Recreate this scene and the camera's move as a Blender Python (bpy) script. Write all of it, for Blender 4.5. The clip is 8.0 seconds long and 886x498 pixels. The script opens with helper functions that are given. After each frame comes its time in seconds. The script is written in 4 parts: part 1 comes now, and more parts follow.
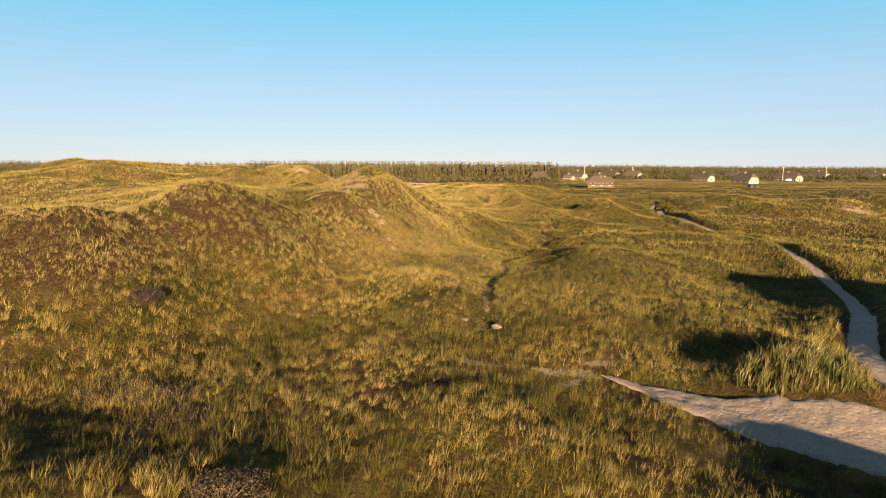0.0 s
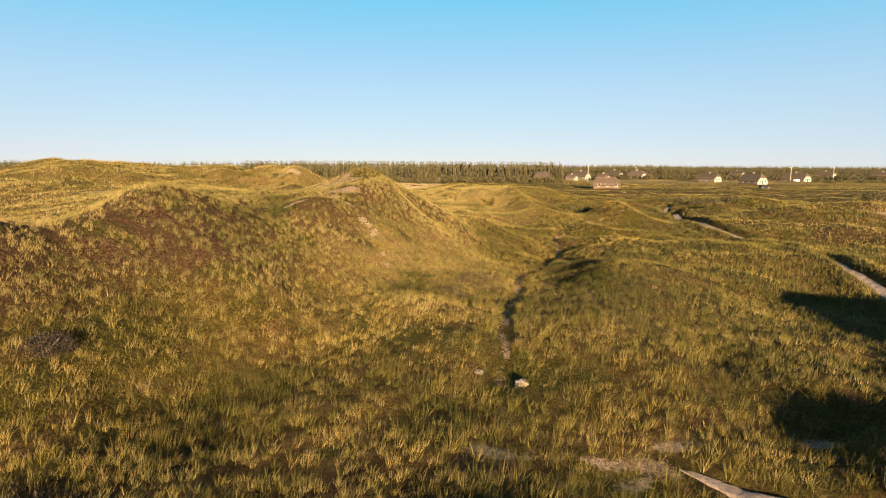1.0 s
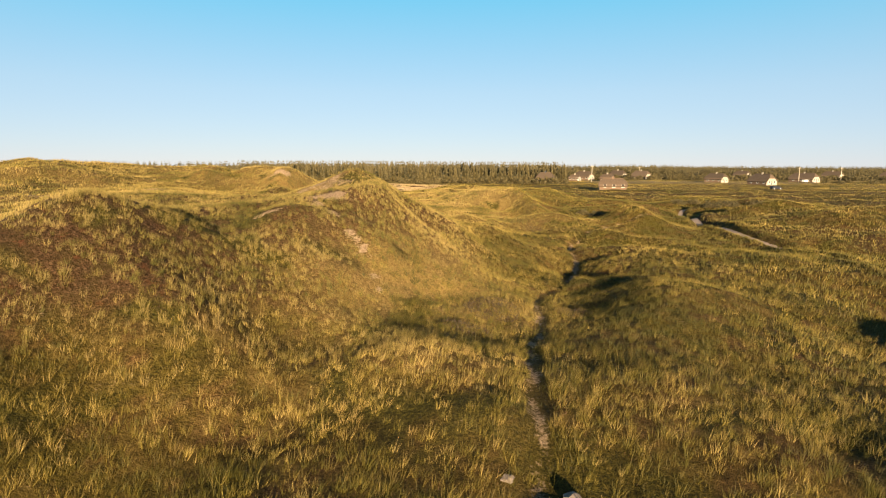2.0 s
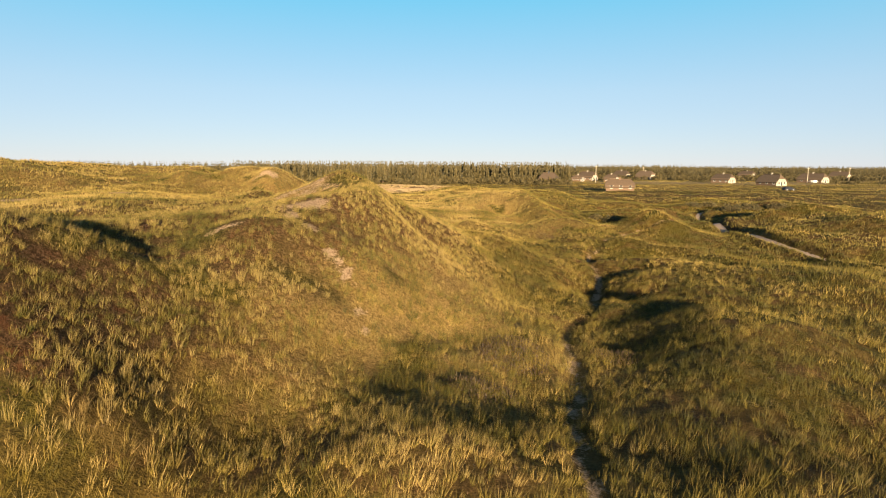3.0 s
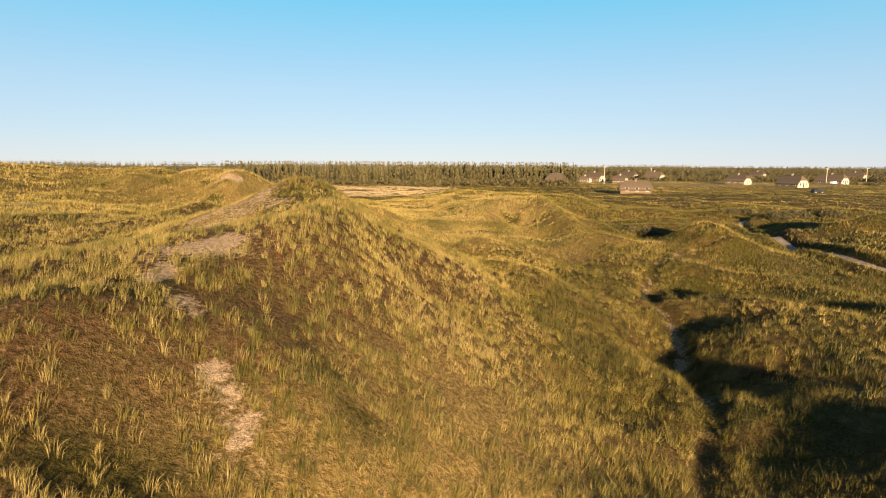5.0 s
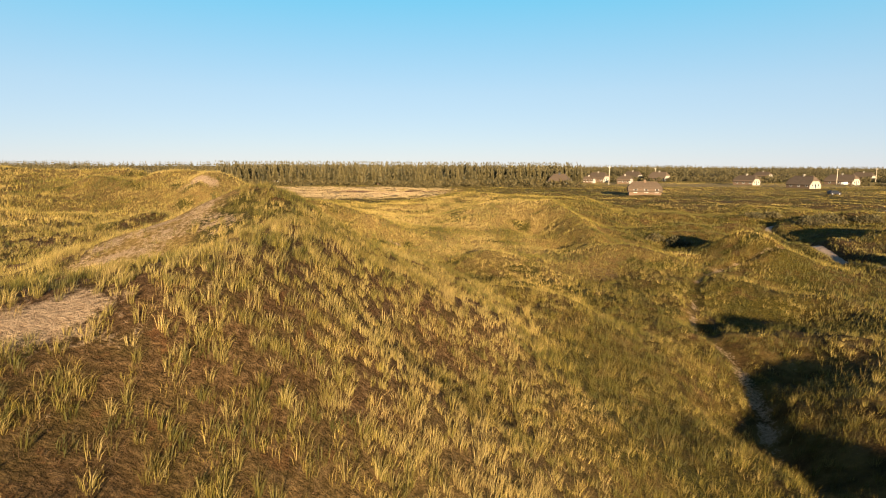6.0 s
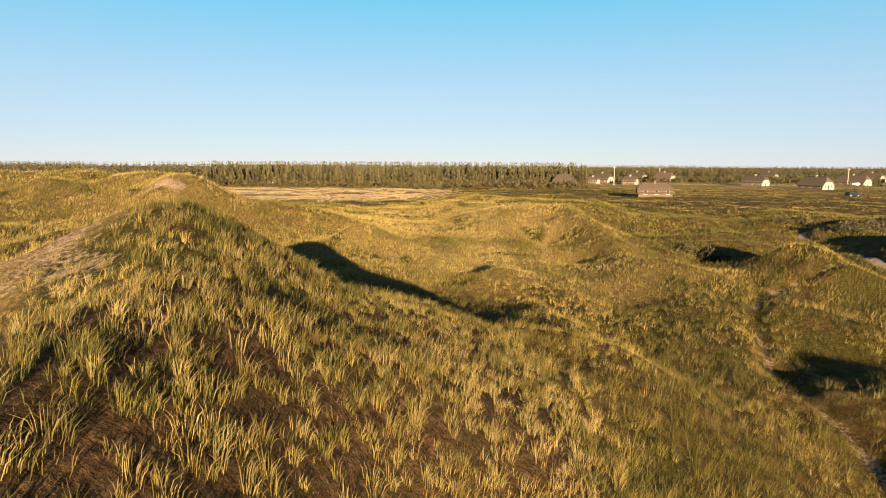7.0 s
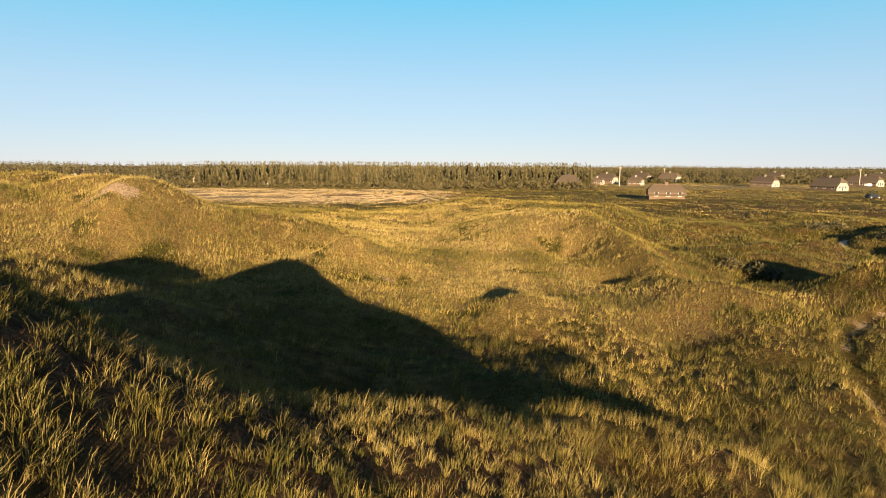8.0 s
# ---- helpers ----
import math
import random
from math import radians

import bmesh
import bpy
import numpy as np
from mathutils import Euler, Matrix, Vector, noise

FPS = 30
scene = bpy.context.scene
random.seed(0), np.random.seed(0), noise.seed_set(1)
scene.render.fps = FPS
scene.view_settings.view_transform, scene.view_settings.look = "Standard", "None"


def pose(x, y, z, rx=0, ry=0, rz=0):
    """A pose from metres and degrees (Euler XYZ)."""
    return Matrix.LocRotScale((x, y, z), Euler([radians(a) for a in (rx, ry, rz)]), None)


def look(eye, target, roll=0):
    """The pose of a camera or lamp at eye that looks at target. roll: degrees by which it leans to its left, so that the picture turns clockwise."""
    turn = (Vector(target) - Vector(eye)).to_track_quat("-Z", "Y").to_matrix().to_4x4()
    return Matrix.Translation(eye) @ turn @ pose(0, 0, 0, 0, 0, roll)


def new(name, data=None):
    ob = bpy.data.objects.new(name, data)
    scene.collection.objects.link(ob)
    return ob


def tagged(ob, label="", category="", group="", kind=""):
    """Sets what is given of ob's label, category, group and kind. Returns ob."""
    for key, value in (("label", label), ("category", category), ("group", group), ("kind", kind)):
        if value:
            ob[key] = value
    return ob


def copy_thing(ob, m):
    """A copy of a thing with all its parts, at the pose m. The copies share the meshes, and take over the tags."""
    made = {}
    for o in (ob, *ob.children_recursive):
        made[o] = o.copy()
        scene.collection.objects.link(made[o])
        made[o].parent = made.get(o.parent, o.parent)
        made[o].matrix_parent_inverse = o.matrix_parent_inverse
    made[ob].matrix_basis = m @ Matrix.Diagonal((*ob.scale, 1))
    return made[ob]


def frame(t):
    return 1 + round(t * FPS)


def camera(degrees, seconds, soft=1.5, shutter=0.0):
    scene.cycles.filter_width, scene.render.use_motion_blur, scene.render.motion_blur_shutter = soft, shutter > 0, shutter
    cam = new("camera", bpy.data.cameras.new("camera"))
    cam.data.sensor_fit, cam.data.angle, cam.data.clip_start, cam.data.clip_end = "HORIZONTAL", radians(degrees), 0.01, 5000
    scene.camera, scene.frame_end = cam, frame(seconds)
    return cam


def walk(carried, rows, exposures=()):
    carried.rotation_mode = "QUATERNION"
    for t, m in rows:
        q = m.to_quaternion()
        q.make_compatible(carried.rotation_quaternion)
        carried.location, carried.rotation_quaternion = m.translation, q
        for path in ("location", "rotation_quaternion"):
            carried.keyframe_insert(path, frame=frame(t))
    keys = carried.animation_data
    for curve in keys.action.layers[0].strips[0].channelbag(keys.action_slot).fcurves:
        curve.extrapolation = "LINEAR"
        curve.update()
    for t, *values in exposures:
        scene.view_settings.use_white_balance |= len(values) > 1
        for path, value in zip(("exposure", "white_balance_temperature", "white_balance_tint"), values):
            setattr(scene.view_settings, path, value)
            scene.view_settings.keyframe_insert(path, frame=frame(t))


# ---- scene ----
# camera: a small drone that glides straight ahead, about nine metres over the dune valley
PITCH, ROLL = -8.21, -0.25
cam = camera(75.0, 8.0, soft=1.1)
PATH = [
    (0.0, 0.000, 0.000, 9.000, 0.309),
    (0.5, -0.166, 3.962, 9.042, 0.307),
    (1.0, -0.330, 7.962, 9.085, 0.302),
    (1.5, -0.493, 12.000, 9.130, 0.295),
    (2.0, -0.655, 16.074, 9.178, 0.285),
    (2.5, -0.819, 20.184, 9.227, 0.274),
    (3.0, -0.984, 24.329, 9.277, 0.261),
    (3.5, -1.152, 28.510, 9.330, 0.245),
    (4.0, -1.324, 32.724, 9.385, 0.228),
    (4.5, -1.501, 36.972, 9.441, 0.208),
    (5.0, -1.683, 41.254, 9.499, 0.186),
    (5.5, -1.873, 45.567, 9.559, 0.162),
    (6.0, -2.070, 49.913, 9.621, 0.136),
    (6.5, -2.276, 54.289, 9.685, 0.108),
    (7.0, -2.491, 58.696, 9.750, 0.078),
    (7.5, -2.718, 63.133, 9.818, 0.046),
    (8.0, -2.956, 67.600, 9.887, 0.011),
]
walk(cam, [(t, pose(x, y, z, 90 + PITCH, ROLL, yaw)) for t, x, y, z, yaw in PATH])

# ---- light: a low evening sun behind the camera and a clear sky ----
SUN_BEARING, SUN_HEIGHT = 173.0, 9.2
SUN_WAY = Vector((math.sin(radians(SUN_BEARING)) * math.cos(radians(SUN_HEIGHT)),
                  math.cos(radians(SUN_BEARING)) * math.cos(radians(SUN_HEIGHT)), math.sin(radians(SUN_HEIGHT))))
world = bpy.data.worlds.new("evening_sky")
scene.world = world
world.use_nodes = True
wn = world.node_tree
sky = wn.nodes.new("ShaderNodeTexSky")
sky.sky_type, sky.sun_disc = "NISHITA", False
sky.sun_elevation, sky.sun_rotation = radians(SUN_HEIGHT), radians(SUN_BEARING)
sky.altitude, sky.air_density, sky.dust_density, sky.ozone_density = 0, 0.8, 0.0, 1.4
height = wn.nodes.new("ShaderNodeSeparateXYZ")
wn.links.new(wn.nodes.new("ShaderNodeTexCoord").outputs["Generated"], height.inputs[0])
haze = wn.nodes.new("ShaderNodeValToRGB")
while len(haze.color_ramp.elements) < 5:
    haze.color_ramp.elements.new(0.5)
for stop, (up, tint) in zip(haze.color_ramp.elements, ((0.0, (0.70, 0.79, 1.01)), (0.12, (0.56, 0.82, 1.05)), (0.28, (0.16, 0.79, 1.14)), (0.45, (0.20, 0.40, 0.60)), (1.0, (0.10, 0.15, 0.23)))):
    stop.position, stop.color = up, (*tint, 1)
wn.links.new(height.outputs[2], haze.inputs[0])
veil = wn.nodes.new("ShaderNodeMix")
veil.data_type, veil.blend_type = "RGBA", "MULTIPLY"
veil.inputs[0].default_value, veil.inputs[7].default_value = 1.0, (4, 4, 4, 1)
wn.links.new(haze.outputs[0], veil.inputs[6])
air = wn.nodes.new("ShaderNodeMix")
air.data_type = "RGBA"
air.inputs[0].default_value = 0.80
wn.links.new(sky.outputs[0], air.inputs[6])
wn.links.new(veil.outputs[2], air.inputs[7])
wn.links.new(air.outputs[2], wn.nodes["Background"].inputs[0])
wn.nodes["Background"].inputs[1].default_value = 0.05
lamp = bpy.data.lights.new("sun", "SUN")
lamp.energy, lamp.angle, lamp.color = 5.0, radians(0.55), (1.0, 0.745, 0.43)
new("sun", lamp).matrix_world = look(SUN_WAY * 200, (0, 0, 0))
scene.view_settings.exposure = 1.98


# ---- numbers from noise ----
TABLE = np.random.RandomState(7).rand(256, 256)


def smooth(a, b, v):
    k = np.clip((v - a) / (b - a), 0, 1)
    return k * k * (3 - 2 * k)


def noise2(x, y, size, octaves=3, shift=0):
    """Value noise from 0 to 1 over the plan."""
    x, y = np.asarray(x, float) / size + shift * 17.3, np.asarray(y, float) / size + shift * 9.1
    total, weight, k = 0.0, 0.0, 1.0
    for _ in range(octaves):
        i, j = np.floor(x).astype(int), np.floor(y).astype(int)
        u, v = x - i, y - j
        u, v = u * u * (3 - 2 * u), v * v * (3 - 2 * v)
        a, b = TABLE[i % 256, j % 256], TABLE[(i + 1) % 256, j % 256]
        c, d = TABLE[i % 256, (j + 1) % 256], TABLE[(i + 1) % 256, (j + 1) % 256]
        total, weight = total + k * (a + (b - a) * u + (c - a) * v + (a - b - c + d) * u * v), weight + k
        x, y, k = x * 2.03 + 5.7, y * 2.03 + 3.1, k * 0.5
    return total / weight


# ---- the lie of the land ----
DUNES = []


def dune(x, y, height, length, lee, windward, turn):
    """One dune or hollow: its crest's middle, height, half length, the widths of both flanks, and its turn in degrees."""
    DUNES.append((x, y, height, length, lee, windward, radians(turn)))


dune(-19.9, 40.5, 5.57, 28.5, 19.8, 7.1, 60)
dune(-9.5, 74.3, 5.44, 10.5, 4.2, 9.2, 284)
dune(-3.2, 78.7, 3.66, 5.8, 6.1, 16.8, 5)
dune(-86.9, 120.7, 7.12, 50.0, 21.8, 30.0, 126)
dune(-33.4, 80.2, 4.29, 18.2, 29.8, 23.0, 350)
dune(-6.9, 60.7, 2.34, 6.2, 16.0, 4.0, 100)
dune(81.1, 106.7, 3.50, 41.2, 7.1, 9.5, 1)
dune(-1.3, 29.0, 1.60, 28.6, 5.7, 9.2, 56)
dune(-128.7, 205.0, 6.61, 24.3, 15.6, 12.6, 124)
dune(10.4, 65.0, -0.99, 50.0, 4.7, 4.2, 74)
dune(-64.1, 133.1, 4.75, 49.5, 7.0, 30.0, 76)
dune(-21.0, 90.2, 2.79, 9.5, 4.3, 8.7, 98)
dune(31.9, 89.2, -1.60, 26.2, 15.6, 4.0, 167)
dune(-2.7, 40.0, 1.63, 4.5, 5.9, 4.0, 354)
dune(31.9, 49.6, -1.62, 12.6, 11.3, 30.0, 339)
dune(-17.8, 27.2, 1.03, 4.5, 26.5, 4.0, 166)
dune(49.7, 150.9, -1.35, 24.4, 7.0, 7.0, 79)
dune(-3.3, 56.4, 1.55, 4.5, 16.9, 4.0, 132)
dune(-18.5, 43.8, 2.16, 9.4, 4.0, 4.0, 117)
dune(11.9, 63.1, 1.04, 5.9, 4.0, 23.6, 93)
dune(2.2, 30.3, -0.77, 8.0, 4.7, 30.0, 49)
dune(32.0, 129.9, 1.06, 7.8, 7.0, 7.0, 83)
dune(-17.6, 37.2, -0.95, 4.5, 16.9, 11.0, 70)
dune(15.6, 24.4, 1.27, 6.3, 4.0, 4.7, 52)
dune(18.8, 82.4, 1.40, 4.5, 14.2, 5.3, 45)
dune(28.2, 143.5, -1.39, 9.8, 7.0, 7.0, 32)
dune(1.4, -11.3, 1.33, 50.0, 4.0, 4.3, 49)
dune(-10.6, 27.9, -2.50, 4.5, 4.0, 8.6, 46)
dune(-17.7, 30.6, 1.25, 19.4, 4.0, 5.8, 151)
dune(-10.4, 38.3, 1.28, 4.5, 5.6, 4.0, 55)
dune(29.7, 88.7, 1.09, 4.5, 4.1, 5.6, 180)
dune(-11.9, 42.8, -0.78, 7.7, 4.0, 4.0, 352)
dune(37.6, 27.4, 3.20, 12.5, 6.0, 15.6, 352)
dune(11.8, 8.2, 1.65, 4.5, 4.0, 4.0, 290)
dune(-9.6, 44.9, 0.80, 4.5, 10.3, 4.0, 163)
dune(30.1, 24.3, 2.36, 10.9, 4.0, 4.4, 104)
dune(4.3, 152.2, 2.12, 21.9, 30.0, 29.3, 40)
dune(-18.1, 129.0, 1.06, 7.5, 16.2, 16.8, 327)
dune(-24.6, 115.6, 3.76, 12.3, 8.0, 7.0, 10)
dune(9.6, 136.0, 2.76, 12.9, 13.4, 7.0, 24)
dune(-11.7, 105.4, 1.44, 7.5, 12.2, 8.5, 21)
dune(5.6, 187.4, 2.76, 12.7, 26.6, 23.7, 355)
dune(-32.6, 130.0, 2.64, 16.0, 21.0, 19.9, 338)
# banks beside the sandy ways, and small hollows that hold the evening shade
dune(36.0, 102.0, -1.30, 10.0, 7.0, 8.0, 60)
dune(30.5, 24.0, -1.30, 9.0, 6.0, 6.0, 0)
dune(15.0, 54.5, 0.75, 5.0, 3.0, 5.0, 8)
dune(14.0, 60.5, -1.10, 5.0, 2.4, 2.4, 8)
dune(-27.5, 115.5, 1.40, 6.0, 5.0, 6.0, 20)
dune(9.0, 117.0, 0.40, 9.0, 7.0, 7.0, 8)
dune(15.3, 118.0, 1.20, 13.0, 3.0, 3.4, 94)
dune(-66.0, 110.0, 1.10, 9.0, 8.0, 8.0, 0)
dune(-3.5, 76.5, -0.45, 13.0, 7.0, 7.0, 338)
dune(41.5, 134.0, 1.30, 6.0, 3.0, 5.0, 15)
dune(44.5, 139.0, -1.10, 9.0, 4.5, 2.2, 15)
dune(51.5, 148.5, 0.20, 4.0, 3.0, 3.0, 0)
dune(53.0, 153.0, -1.60, 8.0, 5.0, 1.7, 10)
dune(72.0, 154.0, 2.00, 11.0, 4.5, 7.0, 0)
dune(16.0, 73.5, 0.90, 4.0, 3.0, 4.0, 0)
dune(16.3, 80.0, -0.90, 4.0, 3.5, 3.0, 0)
dune(2.0, 103.6, 0.70, 2.4, 2.0, 2.6, 20)
dune(2.4, 108.0, -1.00, 2.6, 2.4, 2.2, 20)
dune(52.0, 120.0, 1.30, 8.0, 4.0, 6.0, 350)
dune(58.0, 128.0, -0.80, 8.0, 4.0, 4.0, 350)
dune(-12.6, 50.5, -1.20, 4.5, 3.0, 2.0, 30)
dune(-4.2, 77.5, -0.45, 6.0, 4.0, 5.0, 335)
dune(-5.0, 100.0, -0.80, 14.0, 6.0, 8.0, 340)
dune(29.5, 110.0, 2.60, 4.0, 2.4, 6.0, 15)
dune(20.5, 112.0, -0.90, 4.0, 5.0, 4.0, 0)
dune(26.5, 117.0, -1.30, 5.0, 6.5, 3.4, 30)
dune(-48.0, 132.0, 2.60, 12.0, 8.0, 9.0, 0)
dune(-15.5, 121.0, 1.30, 9.0, 6.0, 6.0, 335)
dune(-10.8, 29.2, 0.60, 4.5, 3.0, 3.5, 46)
dune(4.2, 82.0, 1.50, 4.0, 2.6, 4.5, 340)
dune(2.5, 92.0, -0.60, 5.0, 5.0, 5.0, 0)
dune(42.3, 83.0, 0.80, 9.0, 7.0, 7.0, 90)
# lesser rises and dips between them
dune(62.0, 122.0, 2.08, 9.0, 6.0, 10.0, 90)
dune(2.5, 91.5, 1.78, 9.0, 10.0, 3.5, 0)
dune(16.8, 86.8, 1.20, 3.0, 2.6, 2.6, 0)
dune(-86.0, 137.0, 4.40, 11.0, 8.0, 9.0, 0)
dune(-72.0, 106.0, -1.60, 13.0, 9.0, 9.0, 30)
dune(-42.0, 117.5, 1.25, 9.0, 10.0, 6.0, 45)
dune(39.5, 112.5, -1.43, 15.0, 6.0, 10.0, 90)
dune(-4.0, 56.5, -1.08, 5.0, 2.2, 3.5, 135)
dune(19.5, 134.0, -0.67, 15.0, 10.0, 3.5, 0)
dune(24.5, 116.5, 2.22, 5.0, 3.5, 6.0, 135)
dune(-23.5, 113.5, -2.68, 9.0, 6.0, 6.0, 90)
dune(15.5, 72.5, -0.97, 9.0, 3.5, 3.5, 90)
dune(22.5, 167.5, 2.80, 15.0, 10.0, 10.0, 90)
dune(-11.0, 53.0, 0.84, 2.6, 2.2, 2.2, 45)
dune(-8.5, 114.5, 0.84, 9.0, 3.5, 10.0, 90)
dune(11.5, 100.0, -1.19, 5.0, 3.5, 2.2, 45)
dune(30.5, 96.5, -0.96, 9.0, 3.5, 6.0, 135)
dune(-11.5, 34.0, -0.64, 9.0, 3.5, 6.0, 45)
dune(16.0, 86.5, -2.51, 2.6, 2.2, 2.2, 135)
dune(3.0, 86.5, 0.58, 15.0, 10.0, 2.2, 90)
dune(-3.5, 146.0, -1.62, 9.0, 10.0, 6.0, 90)
dune(-11.0, 47.0, -0.82, 2.6, 2.2, 2.2, 45)
dune(32.0, 79.0, 0.77, 9.0, 6.0, 3.5, 45)
dune(6.5, 91.5, -0.61, 5.0, 2.2, 2.2, 135)
dune(16.0, 93.5, 0.60, 5.0, 3.5, 2.2, 45)
dune(23.5, 192.5, 1.92, 15.0, 10.0, 10.0, 0)
dune(3.0, 108.0, 0.95, 2.6, 2.2, 2.2, 0)
dune(43.0, 74.5, -0.63, 15.0, 3.5, 10.0, 90)
dune(55.0, 159.5, 1.12, 9.0, 10.0, 2.2, 90)
dune(-61.5, 103.5, 0.93, 9.0, 6.0, 2.2, 45)
dune(9.0, 126.5, -1.10, 5.0, 3.5, 2.2, 90)
dune(16.5, 112.0, -1.12, 2.6, 2.2, 2.2, 135)
dune(13.0, 80.0, 0.55, 2.6, 2.2, 2.2, 135)
dune(-30.0, 116.0, -0.88, 2.6, 2.2, 2.2, 45)
dune(-53.5, 99.5, -1.03, 5.0, 3.5, 6.0, 45)
dune(-35.5, 118.5, 1.27, 5.0, 2.2, 3.5, 0)
dune(-0.5, 49.5, 0.19, 9.0, 2.2, 10.0, 45)
dune(14.0, 128.5, 0.38, 9.0, 2.2, 3.5, 135)
dune(-11.5, 111.5, -0.35, 15.0, 6.0, 2.2, 135)
dune(-10.0, 113.0, 1.13, 2.6, 2.2, 2.2, 45)
dune(-11.0, 68.5, -0.59, 2.6, 2.2, 2.2, 45)
dune(-6.5, 52.0, -0.39, 5.0, 2.2, 2.2, 0)
dune(22.0, 113.0, 0.81, 2.6, 2.2, 2.2, 135)
dune(53.0, 134.0, -0.66, 9.0, 10.0, 6.0, 0)
dune(21.5, 63.0, -0.56, 15.0, 3.5, 2.2, 0)
dune(21.0, 141.5, -1.53, 5.0, 2.2, 3.5, 90)
dune(-11.5, 39.5, 0.49, 5.0, 2.2, 2.2, 135)
dune(-8.5, 76.5, 0.27, 9.0, 2.2, 6.0, 135)
dune(1.5, 80.5, -1.13, 2.6, 2.2, 2.2, 45)
dune(14.0, 40.5, -0.43, 5.0, 3.5, 6.0, 90)
dune(0.5, 34.0, 0.63, 2.6, 2.2, 2.2, 0)
dune(-4.5, 67.5, 0.30, 15.0, 2.2, 3.5, 45)
dune(-2.5, 66.0, -1.01, 2.6, 2.2, 2.2, 45)
dune(30.5, 58.5, -0.51, 5.0, 2.2, 3.5, 135)
dune(23.5, 56.0, 0.43, 15.0, 2.2, 6.0, 0)
dune(-6.0, 109.0, -0.78, 2.6, 2.2, 2.2, 90)
dune(62.5, 158.5, -0.91, 9.0, 2.2, 10.0, 45)
dune(10.5, 115.0, -1.48, 2.6, 2.2, 2.2, 0)
dune(-44.5, 117.5, -0.09, 15.0, 10.0, 2.2, 135)
dune(-43.0, 118.0, 1.41, 2.6, 2.2, 2.2, 0)
dune(-15.0, 35.0, -0.33, 5.0, 2.2, 2.2, 0)
dune(-6.0, 40.0, -0.39, 2.6, 2.2, 2.2, 90)
dune(42.0, 114.0, -0.68, 2.6, 2.2, 2.2, 0)
dune(2.5, 88.0, 0.71, 5.0, 2.2, 2.2, 45)
dune(6.0, 99.0, 0.57, 5.0, 2.2, 2.2, 90)
dune(-27.5, 110.5, 2.52, 5.0, 2.2, 6.0, 90)
dune(32.5, 127.5, -1.30, 9.0, 3.5, 2.2, 0)
dune(60.5, 122.0, 0.75, 15.0, 2.2, 2.2, 0)
dune(-11.5, 75.5, 0.89, 2.6, 2.2, 2.2, 135)
dune(18.0, 106.0, 0.64, 2.6, 2.2, 2.2, 135)
dune(-0.5, 52.0, -0.67, 2.6, 2.2, 2.2, 0)
dune(1.5, 58.5, 0.22, 9.0, 2.2, 3.5, 135)
dune(15.5, 84.0, -0.13, 15.0, 2.2, 3.5, 135)
dune(16.0, 84.5, 0.54, 15.0, 2.2, 2.2, 90)
dune(41.5, 91.5, -0.50, 5.0, 2.2, 6.0, 135)
dune(11.5, 72.5, -1.58, 5.0, 2.2, 2.2, 90)
dune(-8.5, 54.5, -0.11, 15.0, 10.0, 2.2, 135)
dune(-7.0, 56.0, -0.24, 2.6, 2.2, 2.2, 45)
dune(-7.5, 61.5, 0.50, 2.6, 2.2, 2.2, 135)
dune(-8.5, 71.0, -0.30, 5.0, 2.2, 2.2, 0)
dune(-9.5, 53.5, 0.34, 15.0, 2.2, 10.0, 0)
dune(-9.5, 50.5, -0.15, 5.0, 2.2, 2.2, 45)
dune(-31.5, 110.5, -0.14, 15.0, 10.0, 2.2, 135)
dune(21.0, 132.5, -1.31, 5.0, 2.2, 2.2, 90)
dune(25.5, 115.5, -0.97, 5.0, 2.2, 2.2, 135)
dune(-18.0, 39.0, 0.27, 2.6, 2.2, 2.2, 0)
dune(13.5, 59.0, 0.57, 2.6, 2.2, 2.2, 0)
dune(14.5, 128.5, 1.10, 15.0, 2.2, 2.2, 90)
dune(17.5, 84.5, 0.14, 5.0, 2.2, 2.2, 45)
dune(17.5, 86.0, 0.42, 15.0, 2.2, 10.0, 0)
dune(14.5, 87.5, -0.48, 15.0, 10.0, 6.0, 0)
dune(30.0, 54.0, -0.36, 9.0, 3.5, 10.0, 45)
dune(11.5, 25.5, -0.15, 15.0, 3.5, 10.0, 0)
dune(11.5, 55.0, -0.55, 4.5, 4.0, 4.0, 0)
dune(14.5, 28.0, -1.25, 2.6, 2.2, 2.2, 45)
dune(-4.0, 22.5, -0.62, 5.0, 3.5, 3.5, 90)
dune(7.5, 26.5, 0.21, 5.0, 6.0, 3.5, 135)
dune(-14.0, 114.0, -1.18, 5.0, 2.2, 2.2, 45)
dune(18.5, 37.0, 0.31, 5.0, 3.5, 2.2, 0)
dune(-4.0, 58.0, -0.34, 2.6, 2.2, 2.2, 135)
dune(30.0, 54.0, -0.72, 2.6, 2.2, 2.2, 135)
dune(-9.0, 44.0, 0.23, 2.6, 2.2, 2.2, 45)
dune(-14.0, 50.5, -0.16, 9.0, 10.0, 2.2, 90)
dune(11.0, 126.0, -0.74, 2.6, 2.2, 2.2, 135)
dune(-62.0, 120.0, -0.42, 9.0, 10.0, 6.0, 0)
dune(-6.5, 53.5, 0.09, 15.0, 6.0, 2.2, 45)
dune(-6.5, 52.0, -0.16, 5.0, 2.2, 2.2, 0)
dune(4.5, 125.5, 0.24, 15.0, 10.0, 6.0, 45)
dune(-7.5, 27.0, 0.09, 9.0, 10.0, 2.2, 90)
dune(-2.5, 51.5, -0.44, 5.0, 2.2, 2.2, 45)
